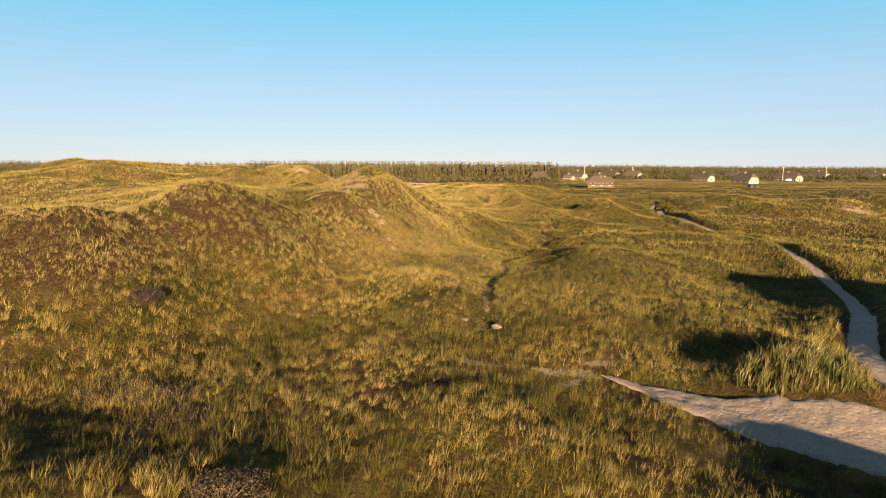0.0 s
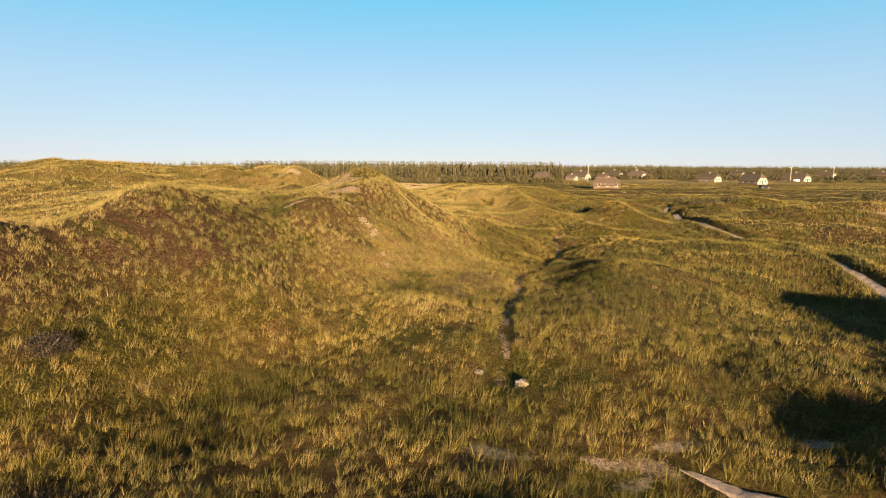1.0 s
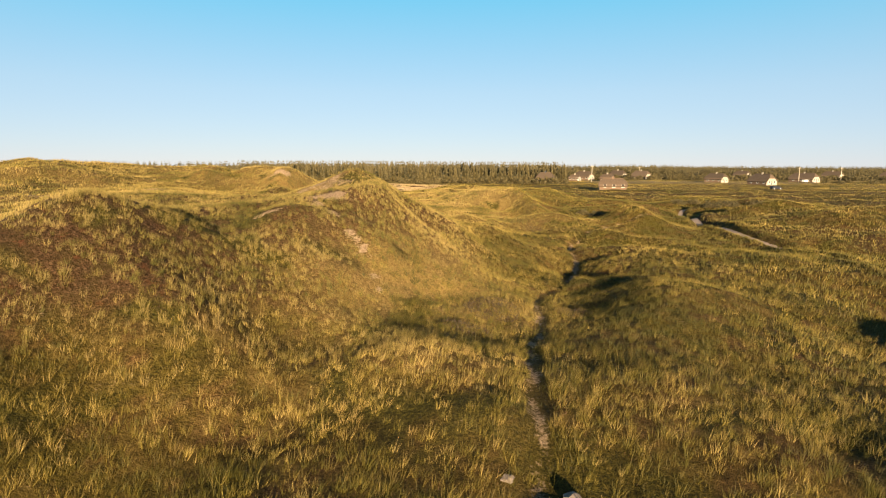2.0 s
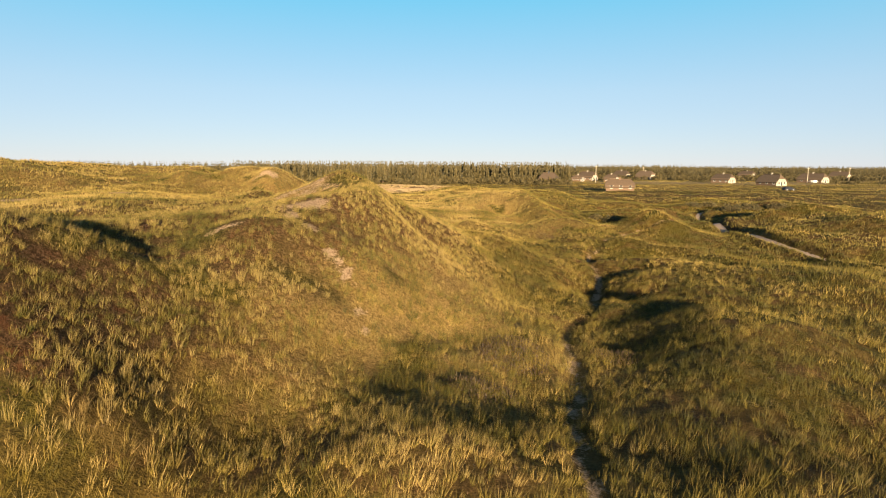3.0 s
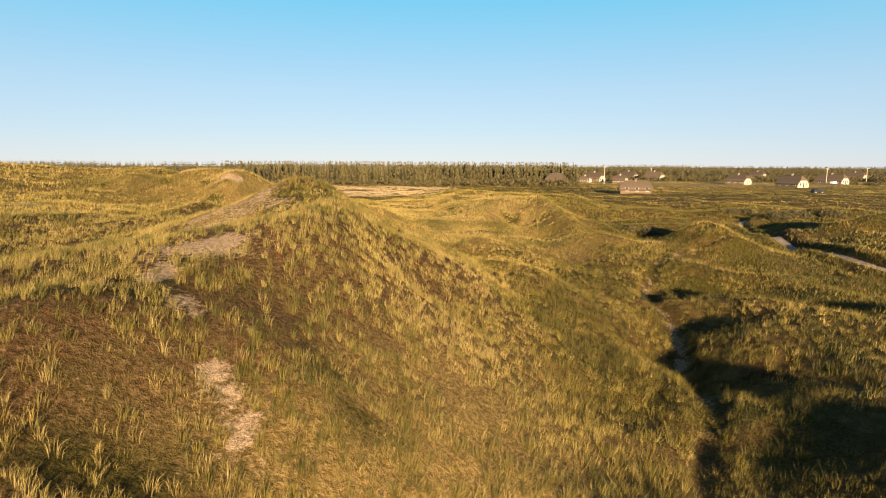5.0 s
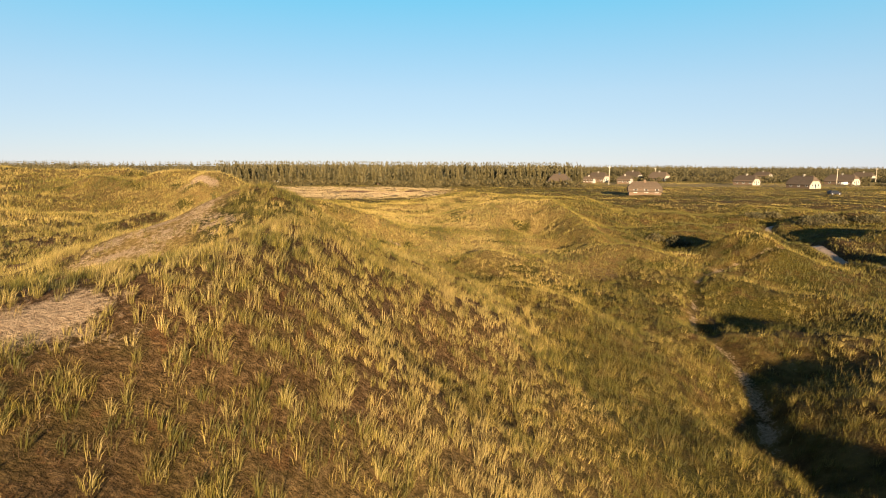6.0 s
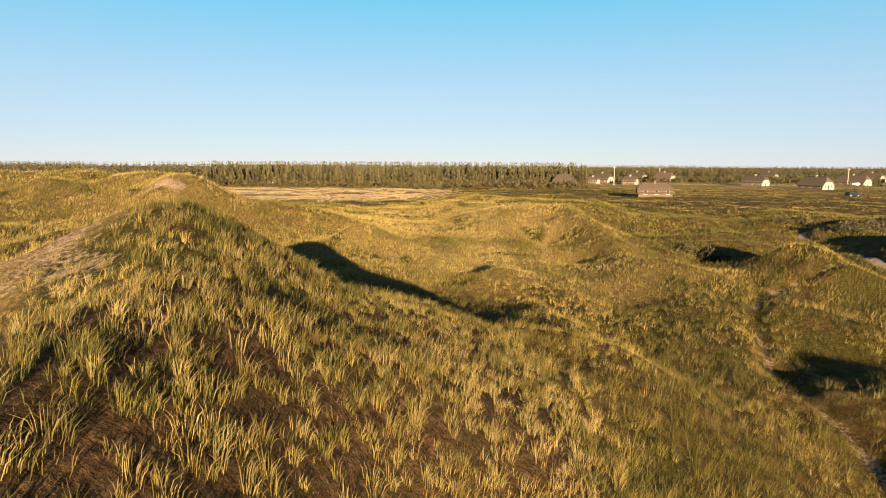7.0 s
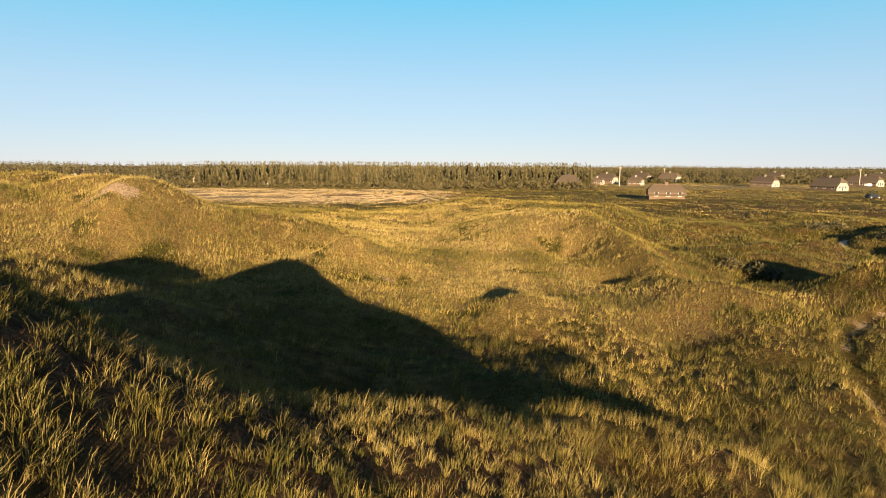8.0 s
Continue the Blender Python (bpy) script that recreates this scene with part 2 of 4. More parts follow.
dune(-29.0, 118.0, 1.30, 6.0, 5.0, 4.0, 10)
dune(-10.0, 73.6, 0.30, 1.8, 1.6, 1.8, 284)
dune(1.6, 102.2, 0.42, 3.2, 2.2, 2.4, 25)
dune(2.2, 106.5, -0.60, 3.6, 2.6, 2.2, 25)
dune(-8.3, 69.5, 0.30, 4.5, 1.0, 1.6, 107)
dune(23.5, 117.5, -0.70, 4.0, 3.0, 3.0, 60)
dune(21.0, 108.5, 0.45, 4.0, 2.6, 2.6, 20)
dune(-1.5, 52.0, 0.62, 5.0, 3.5, 3.5, 0)
dune(-8.0, 52.0, -0.27, 2.6, 2.2, 2.2, 90)
dune(-6.0, 27.0, 0.21, 2.6, 2.2, 2.2, 135)
dune(-11.0, 51.0, -0.50, 2.6, 2.2, 2.2, 90)
dune(4.5, 62.5, -0.33, 2.6, 2.2, 2.2, 45)
dune(-6.5, 50.5, -0.18, 9.0, 2.2, 6.0, 45)
dune(-9.5, 53.5, 0.27, 2.6, 2.2, 2.2, 45)
dune(-7.0, 49.0, 0.49, 2.6, 2.2, 2.2, 0)
dune(-8.0, 52.0, -0.21, 2.6, 2.2, 2.2, 90)
dune(-14.0, 46.0, 0.29, 2.6, 2.2, 2.2, 0)
dune(-14.0, 49.0, -0.25, 2.6, 2.2, 2.2, 135)
dune(-11.0, 51.0, 0.73, 2.6, 2.2, 2.2, 45)
dune(-14.0, 36.0, -0.28, 5.0, 2.2, 2.2, 135)
dune(-9.5, 38.0, 0.21, 15.0, 2.2, 2.2, 0)
dune(-8.0, 40.0, -0.24, 2.6, 2.2, 2.2, 0)
dune(-8.0, 44.0, 0.19, 2.6, 2.2, 2.2, 45)
dune(-11.0, 19.0, -0.99, 5.0, 3.5, 6.0, 0)
dune(15.0, 28.5, -0.29, 15.0, 3.5, 10.0, 90)
dune(5.0, 21.5, -0.54, 5.0, 2.2, 2.2, 90)
dune(20.0, 31.5, -0.46, 5.0, 2.2, 3.5, 90)
dune(1.5, 17.5, 0.48, 5.0, 2.2, 2.2, 135)
dune(-11.0, 31.0, 0.18, 9.0, 3.5, 2.2, 90)
dune(14.5, 25.5, 0.67, 15.0, 2.2, 10.0, 90)
dune(14.5, 27.0, -0.19, 5.0, 2.2, 2.2, 0)
dune(-5.0, 81.5, -0.95, 8.0, 3.5, 2.0, 40)
dune(-5.0, 17.5, -0.22, 9.0, 2.2, 2.2, 90)
dune(15.0, 29.0, 0.54, 2.6, 2.2, 2.2, 135)
dune(-13.5, 25.0, 0.21, 5.0, 2.2, 2.2, 0)

SAND_PATH = [(17.6, 14.0, 2.2), (17.8, 18.0, 1.9), (19.0, 24.0, 1.1), (21.7, 29.2, 0.95), (25.8, 34.8, 0.9), (30.6, 41.5, 0.9), (34.2, 48.0, 0.85), (36.4, 55.0, 0.85), (38.0, 62.0, 0.75), (40.4, 70.0, 0.7),
             (42.0, 79.0, 0.7), (42.6, 88.0, 0.7), (42.2, 97.0, 0.7), (42.8, 106.0, 0.7), (44.0, 117.0, 0.75), (46.3, 129.0, 0.95), (49.2, 140.0, 0.9), (54.2, 150.0, 0.7), (64.0, 157.0, 0.6)]
SAND_FAN = [(7.0, 24.8, 0.10), (8.4, 23.6, 0.50), (10.2, 21.6, 1.2), (12.6, 19.4, 2.4), (15.6, 18.0, 3.1), (19.5, 16.8, 3.3)]
TRAIL = [(2.1, 30.5, 0.22), (2.5, 35.0, 0.24), (3.3, 42.5, 0.28), (5.0, 49.0, 0.28), (5.5, 53.2, 0.26), (5.8, 56.6, 0.26), (7.3, 60.4, 0.3), (9.3, 63.0, 0.35), (11.6, 72.0, 0.34),
         (14.0, 79.0, 0.34), (14.1, 82.8, 0.34), (14.4, 87.0, 0.3), (18.0, 95.0, 0.3), (19.6, 99.2, 0.3), (24.1, 103.8, 0.3), (29.0, 105.5, 0.3), (35.0, 108.0, 0.3), (43.0, 113.0, 0.3)]


def densify(line, step):
    """A line of (x, y, half width), rounded and cut into short steps."""
    p = np.array(line)
    s = np.concatenate(([0], np.cumsum(np.hypot(*np.diff(p[:, :2], axis=0).T))))
    n = max(2, int(s[-1] / step))
    q = np.stack([np.interp(np.linspace(0, s[-1], n), s, p[:, k]) for k in range(3)], 1)
    width = max(1, int(3.0 / step))
    ker = np.ones(2 * width + 1) / (2 * width + 1)
    return np.stack([np.convolve(np.pad(q[:, k], width, mode="reflect", reflect_type="odd"), ker, "valid") for k in range(3)], 1)


def off_line(x, y, line):
    """Distance from a dense line less its half width: negative inside."""
    x, y = np.asarray(x, float), np.asarray(y, float)
    best = np.full(x.shape, 99.0)
    lo, hi = line[:, :2].min(0) - 8, line[:, :2].max(0) + 8
    near = (x > lo[0]) & (x < hi[0]) & (y > lo[1]) & (y < hi[1])
    xs, ys, d = x[near], y[near], np.full(near.sum(), 99.0)
    for px, py, w in line:
        d = np.minimum(d, np.hypot(xs - px, ys - py) - w)
    best[near] = d
    return best


PATH_LINE, FAN_LINE, TRAIL_LINE = densify(SAND_PATH, 0.6), densify(SAND_FAN, 0.4), densify(TRAIL, 0.5)


def dune_sum(x, y):
    """The dunes and hollows added up."""
    z = np.full(np.shape(x), 0.1)
    for cx, cy, h, length, lee, windward, turn in DUNES:
        near = np.nonzero((np.abs(x - cx) < 3 * max(length, lee, windward)) & (np.abs(y - cy) < 3 * max(length, lee, windward)))
        u, v = x[near] - cx, y[near] - cy
        c, s = math.cos(turn), math.sin(turn)
        along, across = c * u + s * v, c * v - s * u
        z[near] += h * np.exp(-(along / length) ** 2 - (across / np.where(across > 0, lee, windward)) ** 2)
    return z


RASTER, RASTER_X, RASTER_Y = 0.5, -140.0, -20.0
RASTER_Z = dune_sum(*np.meshgrid(RASTER_X + RASTER * np.arange(560), RASTER_Y + RASTER * np.arange(500)))


def bare_land(x, y):
    """The dunes alone, read from a half-metre raster where it reaches."""
    x, y = np.asarray(x, float), np.asarray(y, float)
    u, v = (x - RASTER_X) / RASTER, (y - RASTER_Y) / RASTER
    out = (u < 0) | (v < 0) | (u > 558) | (v > 498)
    i, j = np.clip(u, 0, 558).astype(int), np.clip(v, 0, 498).astype(int)
    u, v = u - i, v - j
    a, b, c, d = RASTER_Z[j, i], RASTER_Z[j, i + 1], RASTER_Z[j + 1, i], RASTER_Z[j + 1, i + 1]
    z = a + (b - a) * u + (c - a) * v + (a - b - c + d) * u * v
    if out.any():
        z = np.where(out, 0.0, z)
        z[out] = dune_sum(x[out], y[out])
    return z


def land(x, y, carve=True):
    """Height of the ground: dunes, hummocks, and the sunken ways."""
    x, y = np.asarray(x, float), np.asarray(y, float)
    z = bare_land(x, y)
    far = smooth(150, 330, np.hypot(x, y - 40))
    hum = 0.66 * (noise2(x, y, 3.4, 3, 1) - 0.5) + 0.7 * (noise2(x, y, 9.0, 2, 2) - 0.5)
    sandy, foot = np.minimum(off_line(x, y, PATH_LINE), off_line(x, y, FAN_LINE)), off_line(x, y, TRAIL_LINE)
    hum = hum * smooth(-0.2, 2.0, sandy) * (1 - 0.75 * far) * (0.35 + 0.65 * smooth(-0.2, 1.0, foot))
    rough = smooth(62, 84, y) * (1 - 0.6 * np.exp(-((x + 4) / 9) ** 2)) * (1 - far) + 0.5 * smooth(8, 16, x) * (1 - smooth(62, 84, y))
    hum = hum + (1.2 + 0.9 * smooth(14, 26, x)) * rough * (noise2(x, y, 11.0, 3, 4) - 0.5) * smooth(-0.2, 7.0, sandy)
    z = z + hum + 0.35 * far * (noise2(x, y, 60, 2, 3) - 0.2)
    if carve:
        z = z - 0.14 * (1 - smooth(-0.35, 0.35, off_line(x, y, FAN_LINE))) - 0.20 * (1 - smooth(-0.15, 0.5, foot)) + 0.08 * np.exp(-((foot - 0.9) / 0.5) ** 2)
        way = off_line(x, y, PATH_LINE)
        z = z + smooth(26, 34, y) * (0.32 * np.exp(-((way - 1.1) / 0.9) ** 2)) - (0.14 + 0.22 * smooth(24, 32, y)) * (1 - smooth(-0.35, 0.5, way))
    return z


# ---- materials ----
def material(name):
    m = bpy.data.materials.new(name)
    m.use_nodes = True
    t = m.node_tree
    return m, t, t.nodes["Principled BSDF"], t.nodes["Material Output"]


def add(t, kind, **values):
    n = t.nodes.new(kind)
    for key, v in values.items():
        n.inputs[key.replace("_", " ")].default_value = v
    return n


def ramp(t, source, stops):
    n = t.nodes.new("ShaderNodeValToRGB")
    el = n.color_ramp.elements
    while len(el) < len(stops):
        el.new(0.5)
    for e, (pos, col) in zip(el, stops):
        e.position, e.color = pos, (*col, 1)
    t.links.new(source, n.inputs[0])
    return n.outputs[0]


def blend(t, factor, a, b, kind="MIX"):
    n = t.nodes.new("ShaderNodeMix")
    n.data_type, n.blend_type = "RGBA", kind
    for socket, v in ((n.inputs[0], factor), (n.inputs[6], a), (n.inputs[7], b)):
        if isinstance(v, (int, float)):
            socket.default_value = v
        elif isinstance(v, tuple):
            socket.default_value = (*v, 1)
        else:
            t.links.new(v, socket)
    return n.outputs[2]


def sums(t, kind, a, b, clamp=False):
    n = t.nodes.new("ShaderNodeMath")
    n.operation, n.use_clamp = kind, clamp
    for socket, v in ((n.inputs[0], a), (n.inputs[1], b)):
        if isinstance(v, (int, float)):
            socket.default_value = v
        else:
            t.links.new(v, socket)
    return n.outputs[0]


def grain(t, scale, detail=4.0, rough=0.6):
    """Noise over real places, so that scale is in marks a metre."""
    g = t.nodes.new("ShaderNodeNewGeometry")
    n = add(t, "ShaderNodeTexNoise", Scale=scale, Detail=detail, Roughness=rough)
    t.links.new(g.outputs["Position"], n.inputs["Vector"])
    return n.outputs[0]


def field(t, name):
    n = t.nodes.new("ShaderNodeAttribute")
    n.attribute_name = name
    return n.outputs["Fac"]


def relief(t, bsdf, source, strength, distance):
    n = add(t, "ShaderNodeBump", Strength=strength, Distance=distance)
    t.links.new(source, n.inputs["Height"])
    t.links.new(n.outputs[0], bsdf.inputs["Normal"])


def ground_material():
    m, t, b, out = material("dune_ground")
    big, mid, fine = grain(t, 0.09, 3), grain(t, 0.7, 5), grain(t, 7.0, 6, 0.7)
    patch = grain(t, 0.33, 4)
    turf = ramp(t, mid, [(0.38, (0.042, 0.026, 0.007)), (0.5, (0.100, 0.063, 0.016)), (0.61, (0.195, 0.125, 0.038))])
    lush = ramp(t, fine, [(0.41, (0.032, 0.029, 0.005)), (0.59, (0.105, 0.079, 0.013))])
    turf = blend(t, ramp(t, big, [(0.42, (0, 0, 0)), (0.60, (1, 1, 1))]), turf, lush)
    turf = blend(t, ramp(t, patch, [(0.52, (0, 0, 0)), (0.66, (0.862, 0.788, 0.750))]), turf, ramp(t, fine, [(0.41, (0.069, 0.036, 0.013)), (0.59, (0.184, 0.099, 0.040))]))
    moss = ramp(t, fine, [(0.39, (0.030, 0.014, 0.007)), (0.5, (0.076, 0.038, 0.019)), (0.61, (0.158, 0.089, 0.048))])
    moss = blend(t, ramp(t, mid, [(0.4, (0, 0, 0)), (0.65, (0.8, 0.8, 0.8))]), moss, (0.06, 0.042, 0.013))
    moss = blend(t, ramp(t, grain(t, 1.7, 3), [(0.60, (0, 0, 0)), (0.68, (0.8, 0.8, 0.8))]), moss, (0.105, 0.042, 0.018))
    heath = sums(t, "ADD", field(t, "heath"), sums(t, "MULTIPLY", sums(t, "SUBTRACT", mid, 0.5), 1.1), True)
    col = blend(t, heath, turf, moss)
    # dry straw ground, painted brighter for the sun-facing flank
    col = blend(t, field(t, "dry"), col, ramp(t, fine, [(0.41, (0.185, 0.122, 0.040)), (0.59, (0.36, 0.242, 0.092))]))
    col = blend(t, field(t, "moss"), col, ramp(t, fine, [(0.41, (0.032, 0.029, 0.007)), (0.59, (0.09, 0.074, 0.014))]))
    straw = ramp(t, mid, [(0.3, (0.25, 0.18, 0.105)), (0.7, (0.36, 0.27, 0.165))])
    col = blend(t, field(t, "straw"), col, straw)
    col = blend(t, field(t, "ling"), col, ramp(t, fine, [(0.41, (0.10, 0.03, 0.022)), (0.59, (0.24, 0.085, 0.06))]))
    sandy = sums(t, "ADD", field(t, "sand"), sums(t, "MULTIPLY", sums(t, "SUBTRACT", fine, 0.5), 1.5))
    sandy = sums(t, "ADD", sandy, sums(t, "MULTIPLY", sums(t, "SUBTRACT", mid, 0.5), 1.6), True)
    sandy = ramp(t, sandy, [(0.36, (0, 0, 0)), (0.70, (0.95, 0.95, 0.95))])
    col = blend(t, sandy, col, ramp(t, fine, [(0.38, (0.29, 0.195, 0.125)), (0.59, (0.45, 0.325, 0.22))]))
    t.links.new(col, b.inputs["Base Color"])
    b.inputs["Roughness"].default_value = 0.95
    b.inputs["Specular IOR Level"].default_value = 0.1
    both = sums(t, "ADD", sums(t, "MULTIPLY", fine, 0.8), sums(t, "ADD", mid, sums(t, "MULTIPLY", grain(t, 22.0, 3), 0.3)))
    relief(t, b, both, 1.0, 0.45)
    return m


def sand_material():
    m, t, b, out = material("trodden_sand")
    mid, fine = grain(t, 1.3, 4), grain(t, 9.0, 6, 0.7)
    col = ramp(t, fine, [(0.25, (0.20, 0.142, 0.112)), (0.55, (0.29, 0.212, 0.17)), (0.8, (0.37, 0.28, 0.226))])
    col = blend(t, ramp(t, mid, [(0.5, (0, 0, 0)), (0.72, (0.6, 0.6, 0.6))]), col, (0.20, 0.145, 0.10))
    t.links.new(col, b.inputs["Base Color"])
    b.inputs["Roughness"].default_value = 0.95
    g = t.nodes.new("ShaderNodeNewGeometry")
    v = add(t, "ShaderNodeTexVoronoi", Scale=3.6)
    t.links.new(g.outputs["Position"], v.inputs["Vector"])
    pits = ramp(t, v.outputs["Distance"], [(0.05, (0, 0, 0)), (0.42, (1, 1, 1))])
    relief(t, b, sums(t, "ADD", sums(t, "MULTIPLY", pits, 0.5), fine), 0.8, 0.05)
    return m


def blade_material(name, low, mid, high, spread=0.35, thin=0.12, russet=0.6):
    """Grass: each blade its own shade between green and straw, paler towards the tip; tone: the tuft's own share of straw."""
    m, t, b, out = material(name)
    g = t.nodes.new("ShaderNodeNewGeometry")
    place = grain(t, 0.16, 3)
    k = sums(t, "ADD", sums(t, "MULTIPLY", sums(t, "SUBTRACT", g.outputs["Random Per Island"], 0.5), spread * 2), field(t, "tone"))
    k = sums(t, "ADD", k, sums(t, "MULTIPLY", sums(t, "SUBTRACT", place, 0.5), 1.5))
    k = sums(t, "ADD", k, sums(t, "MULTIPLY", sums(t, "SUBTRACT", field(t, "tip"), 0.4), 0.14), True)
    col = ramp(t, k, [(0.1, low), (0.5, mid), (0.92, high)])
    col = blend(t, ramp(t, grain(t, 0.8, 4), [(0.50, (0, 0, 0)), (0.72, (russet, russet, russet))]), col, (0.15, 0.082, 0.032))
    b.inputs["Roughness"].default_value = 0.6
    b.inputs["Specular IOR Level"].default_value = 0.25
    t.links.new(col, b.inputs["Base Color"])
    tr = t.nodes.new("ShaderNodeBsdfTranslucent")
    t.links.new(col, tr.inputs[0])
    mix = add(t, "ShaderNodeMixShader", Fac=thin)
    t.links.new(b.outputs[0], mix.inputs[1])
    t.links.new(tr.outputs[0], mix.inputs[2])
    t.links.new(mix.outputs[0], out.inputs[0])
    return m


def plain_material(name, dark, light, scale=4.0, rough=0.8, bump=0.3, depth=0.02, random_tint=0.0):
    m, t, b, out = material(name)
    n = grain(t, scale, 5, 0.65)
    col = ramp(t, n, [(0.3, dark), (0.7, light)])
    if random_tint:
        o = t.nodes.new("ShaderNodeObjectInfo")
        col = blend(t, sums(t, "MULTIPLY", o.outputs["Random"], random_tint), col, tuple(c * 0.35 for c in dark))
    t.links.new(col, b.inputs["Base Color"])
    b.inputs["Roughness"].default_value = rough
    relief(t, b, n, bump, depth)
    return m


def leaf_material(name, dark, light, thin=0.2):
    m, t, b, out = material(name)
    g = t.nodes.new("ShaderNodeNewGeometry")
    o = t.nodes.new("ShaderNodeObjectInfo")
    k = sums(t, "ADD", sums(t, "MULTIPLY", g.outputs["Random Per Island"], 0.6), sums(t, "MULTIPLY", o.outputs["Random"], 0.4))
    col = ramp(t, sums(t, "ADD", sums(t, "MULTIPLY", k, 0.7), sums(t, "MULTIPLY", grain(t, 0.25, 2), 0.3)), [(0.2, dark), (0.8, light)])
    t.links.new(col, b.inputs["Base Color"])
    b.inputs["Roughness"].default_value = 0.7
    tr = t.nodes.new("ShaderNodeBsdfTranslucent")
    t.links.new(col, tr.inputs[0])
    mix = add(t, "ShaderNodeMixShader", Fac=thin)
    t.links.new(b.outputs[0], mix.inputs[1])
    t.links.new(tr.outputs[0], mix.inputs[2])
    t.links.new(mix.outputs[0], out.inputs[0])
    return m


def glass_material():
    m, t, b, out = material("window_glass")
    b.inputs["Base Color"].default_value = (0.02, 0.025, 0.03, 1)
    b.inputs["Roughness"].default_value = 0.05
    return m


GROUND = ground_material()
SAND = sand_material()
MARRAM = blade_material("marram_blades", (0.050, 0.048, 0.008), (0.134, 0.106, 0.021), (0.242, 0.180, 0.065), 0.28, 0.12, 0.35)
TURF = blade_material("valley_grass", (0.064, 0.056, 0.008), (0.172, 0.129, 0.020), (0.330, 0.236, 0.078), 0.26, 0.12, 0.5)
LITTER = blade_material("dead_stems", (0.026, 0.012, 0.005), (0.070, 0.035, 0.015), (0.150, 0.085, 0.040), 0.3)
STUBBLE = blade_material("straw_stubble", (0.18, 0.125, 0.066), (0.25, 0.18, 0.10), (0.33, 0.25, 0.15), 0.2, 0.12, 0.0)
LUSH = blade_material("lyme_grass", (0.040, 0.048, 0.008), (0.11, 0.093, 0.02), (0.33, 0.235, 0.12))
TWIG = leaf_material("heather_twigs", (0.020, 0.012, 0.007), (0.075, 0.044, 0.024), 0.1)
NEEDLE = leaf_material("conifer_needles", (0.026, 0.025, 0.010), (0.13, 0.102, 0.036), 0.2)
LEAF = leaf_material("shrub_leaves", (0.025, 0.025, 0.009), (0.115, 0.088, 0.032), 0.25)
BARK = plain_material("bark", (0.07, 0.045, 0.03), (0.19, 0.125, 0.085), 6, 0.9)
THATCH = plain_material("thatch", (0.06, 0.040, 0.026), (0.13, 0.090, 0.062), 3, 0.95, 0.5, 0.05, 0.5)
WHITEWASH = plain_material("whitewashed_wall", (0.22, 0.195, 0.165), (0.32, 0.285, 0.24), 2, 0.85)
BRICK = plain_material("brown_board_wall", (0.085, 0.055, 0.037), (0.145, 0.092, 0.060), 5, 0.9)
TARRED = plain_material("tarred_boards", (0.018, 0.018, 0.022), (0.05, 0.05, 0.06), 3, 0.7)
PAINT = plain_material("white_paint", (0.70, 0.70, 0.68), (0.82, 0.82, 0.80), 6, 0.5)
POLE_WOOD = plain_material("weathered_pole", (0.34, 0.29, 0.23), (0.52, 0.46, 0.38), 5, 0.85)
STONE = plain_material("pale_stone", (0.12, 0.092, 0.074), (0.20, 0.158, 0.130), 8, 0.85)
CAR_PAINT = plain_material("dark_blue_paint", (0.008, 0.009, 0.016), (0.012, 0.014, 0.026), 3, 0.35, 0.0)
RUBBER = plain_material("rubber", (0.015, 0.015, 0.015), (0.03, 0.03, 0.03), 8, 0.8)
STEEL = plain_material("steel", (0.35, 0.35, 0.36), (0.5, 0.5, 0.5), 8, 0.4)
GLASS = glass_material()


# ---- mesh helpers ----
def quick_mesh(name, verts, tris, mat, fields=None, smooth_shade=False):
    """A mesh of triangles from arrays."""
    me = bpy.data.meshes.new(name)
    verts, tris = np.asarray(verts, np.float32).reshape(-1, 3), np.asarray(tris, np.int32).reshape(-1, 3)
    me.vertices.add(len(verts))
    me.vertices.foreach_set("co", verts.ravel())
    me.loops.add(tris.size)
    me.loops.foreach_set("vertex_index", tris.ravel())
    me.polygons.add(len(tris))
    me.polygons.foreach_set("loop_start", np.arange(0, tris.size, 3, dtype=np.int32))
    if smooth_shade:
        me.polygons.foreach_set("use_smooth", np.ones(len(tris), dtype=bool))
    me.materials.append(mat)
    for key, values in (fields or {}).items():
        a = me.attributes.new(key, "FLOAT", "POINT")
        a.data.foreach_set("value", np.asarray(values, np.float32).ravel())
    me.update(calc_edges=True)
    return me


def part(name, bm, mat, parent=None, label=""):
    """A bmesh as one mesh object, under a thing or a part."""
    me = bpy.data.meshes.new(name)
    bm.to_mesh(me)
    bm.free()
    me.materials.append(mat)
    ob = new(name, me)
    ob.parent = parent
    return tagged(ob, label)


def box(bm, x0, y0, z0, x1, y1, z1, bevel=0.0):
    made = bmesh.ops.create_cube(bm, size=1, matrix=Matrix.LocRotScale(((x0 + x1) / 2, (y0 + y1) / 2, (z0 + z1) / 2), None, (x1 - x0, y1 - y0, z1 - z0)))
    if bevel:
        edges = list({e for v in made["verts"] for e in v.link_edges})
        bmesh.ops.bevel(bm, geom=edges, offset=bevel, segments=2, affect="EDGES", profile=0.6)


def block(*args, bevel=0.0):
    bm = bmesh.new()
    box(bm, *args, bevel=bevel)
    return bm


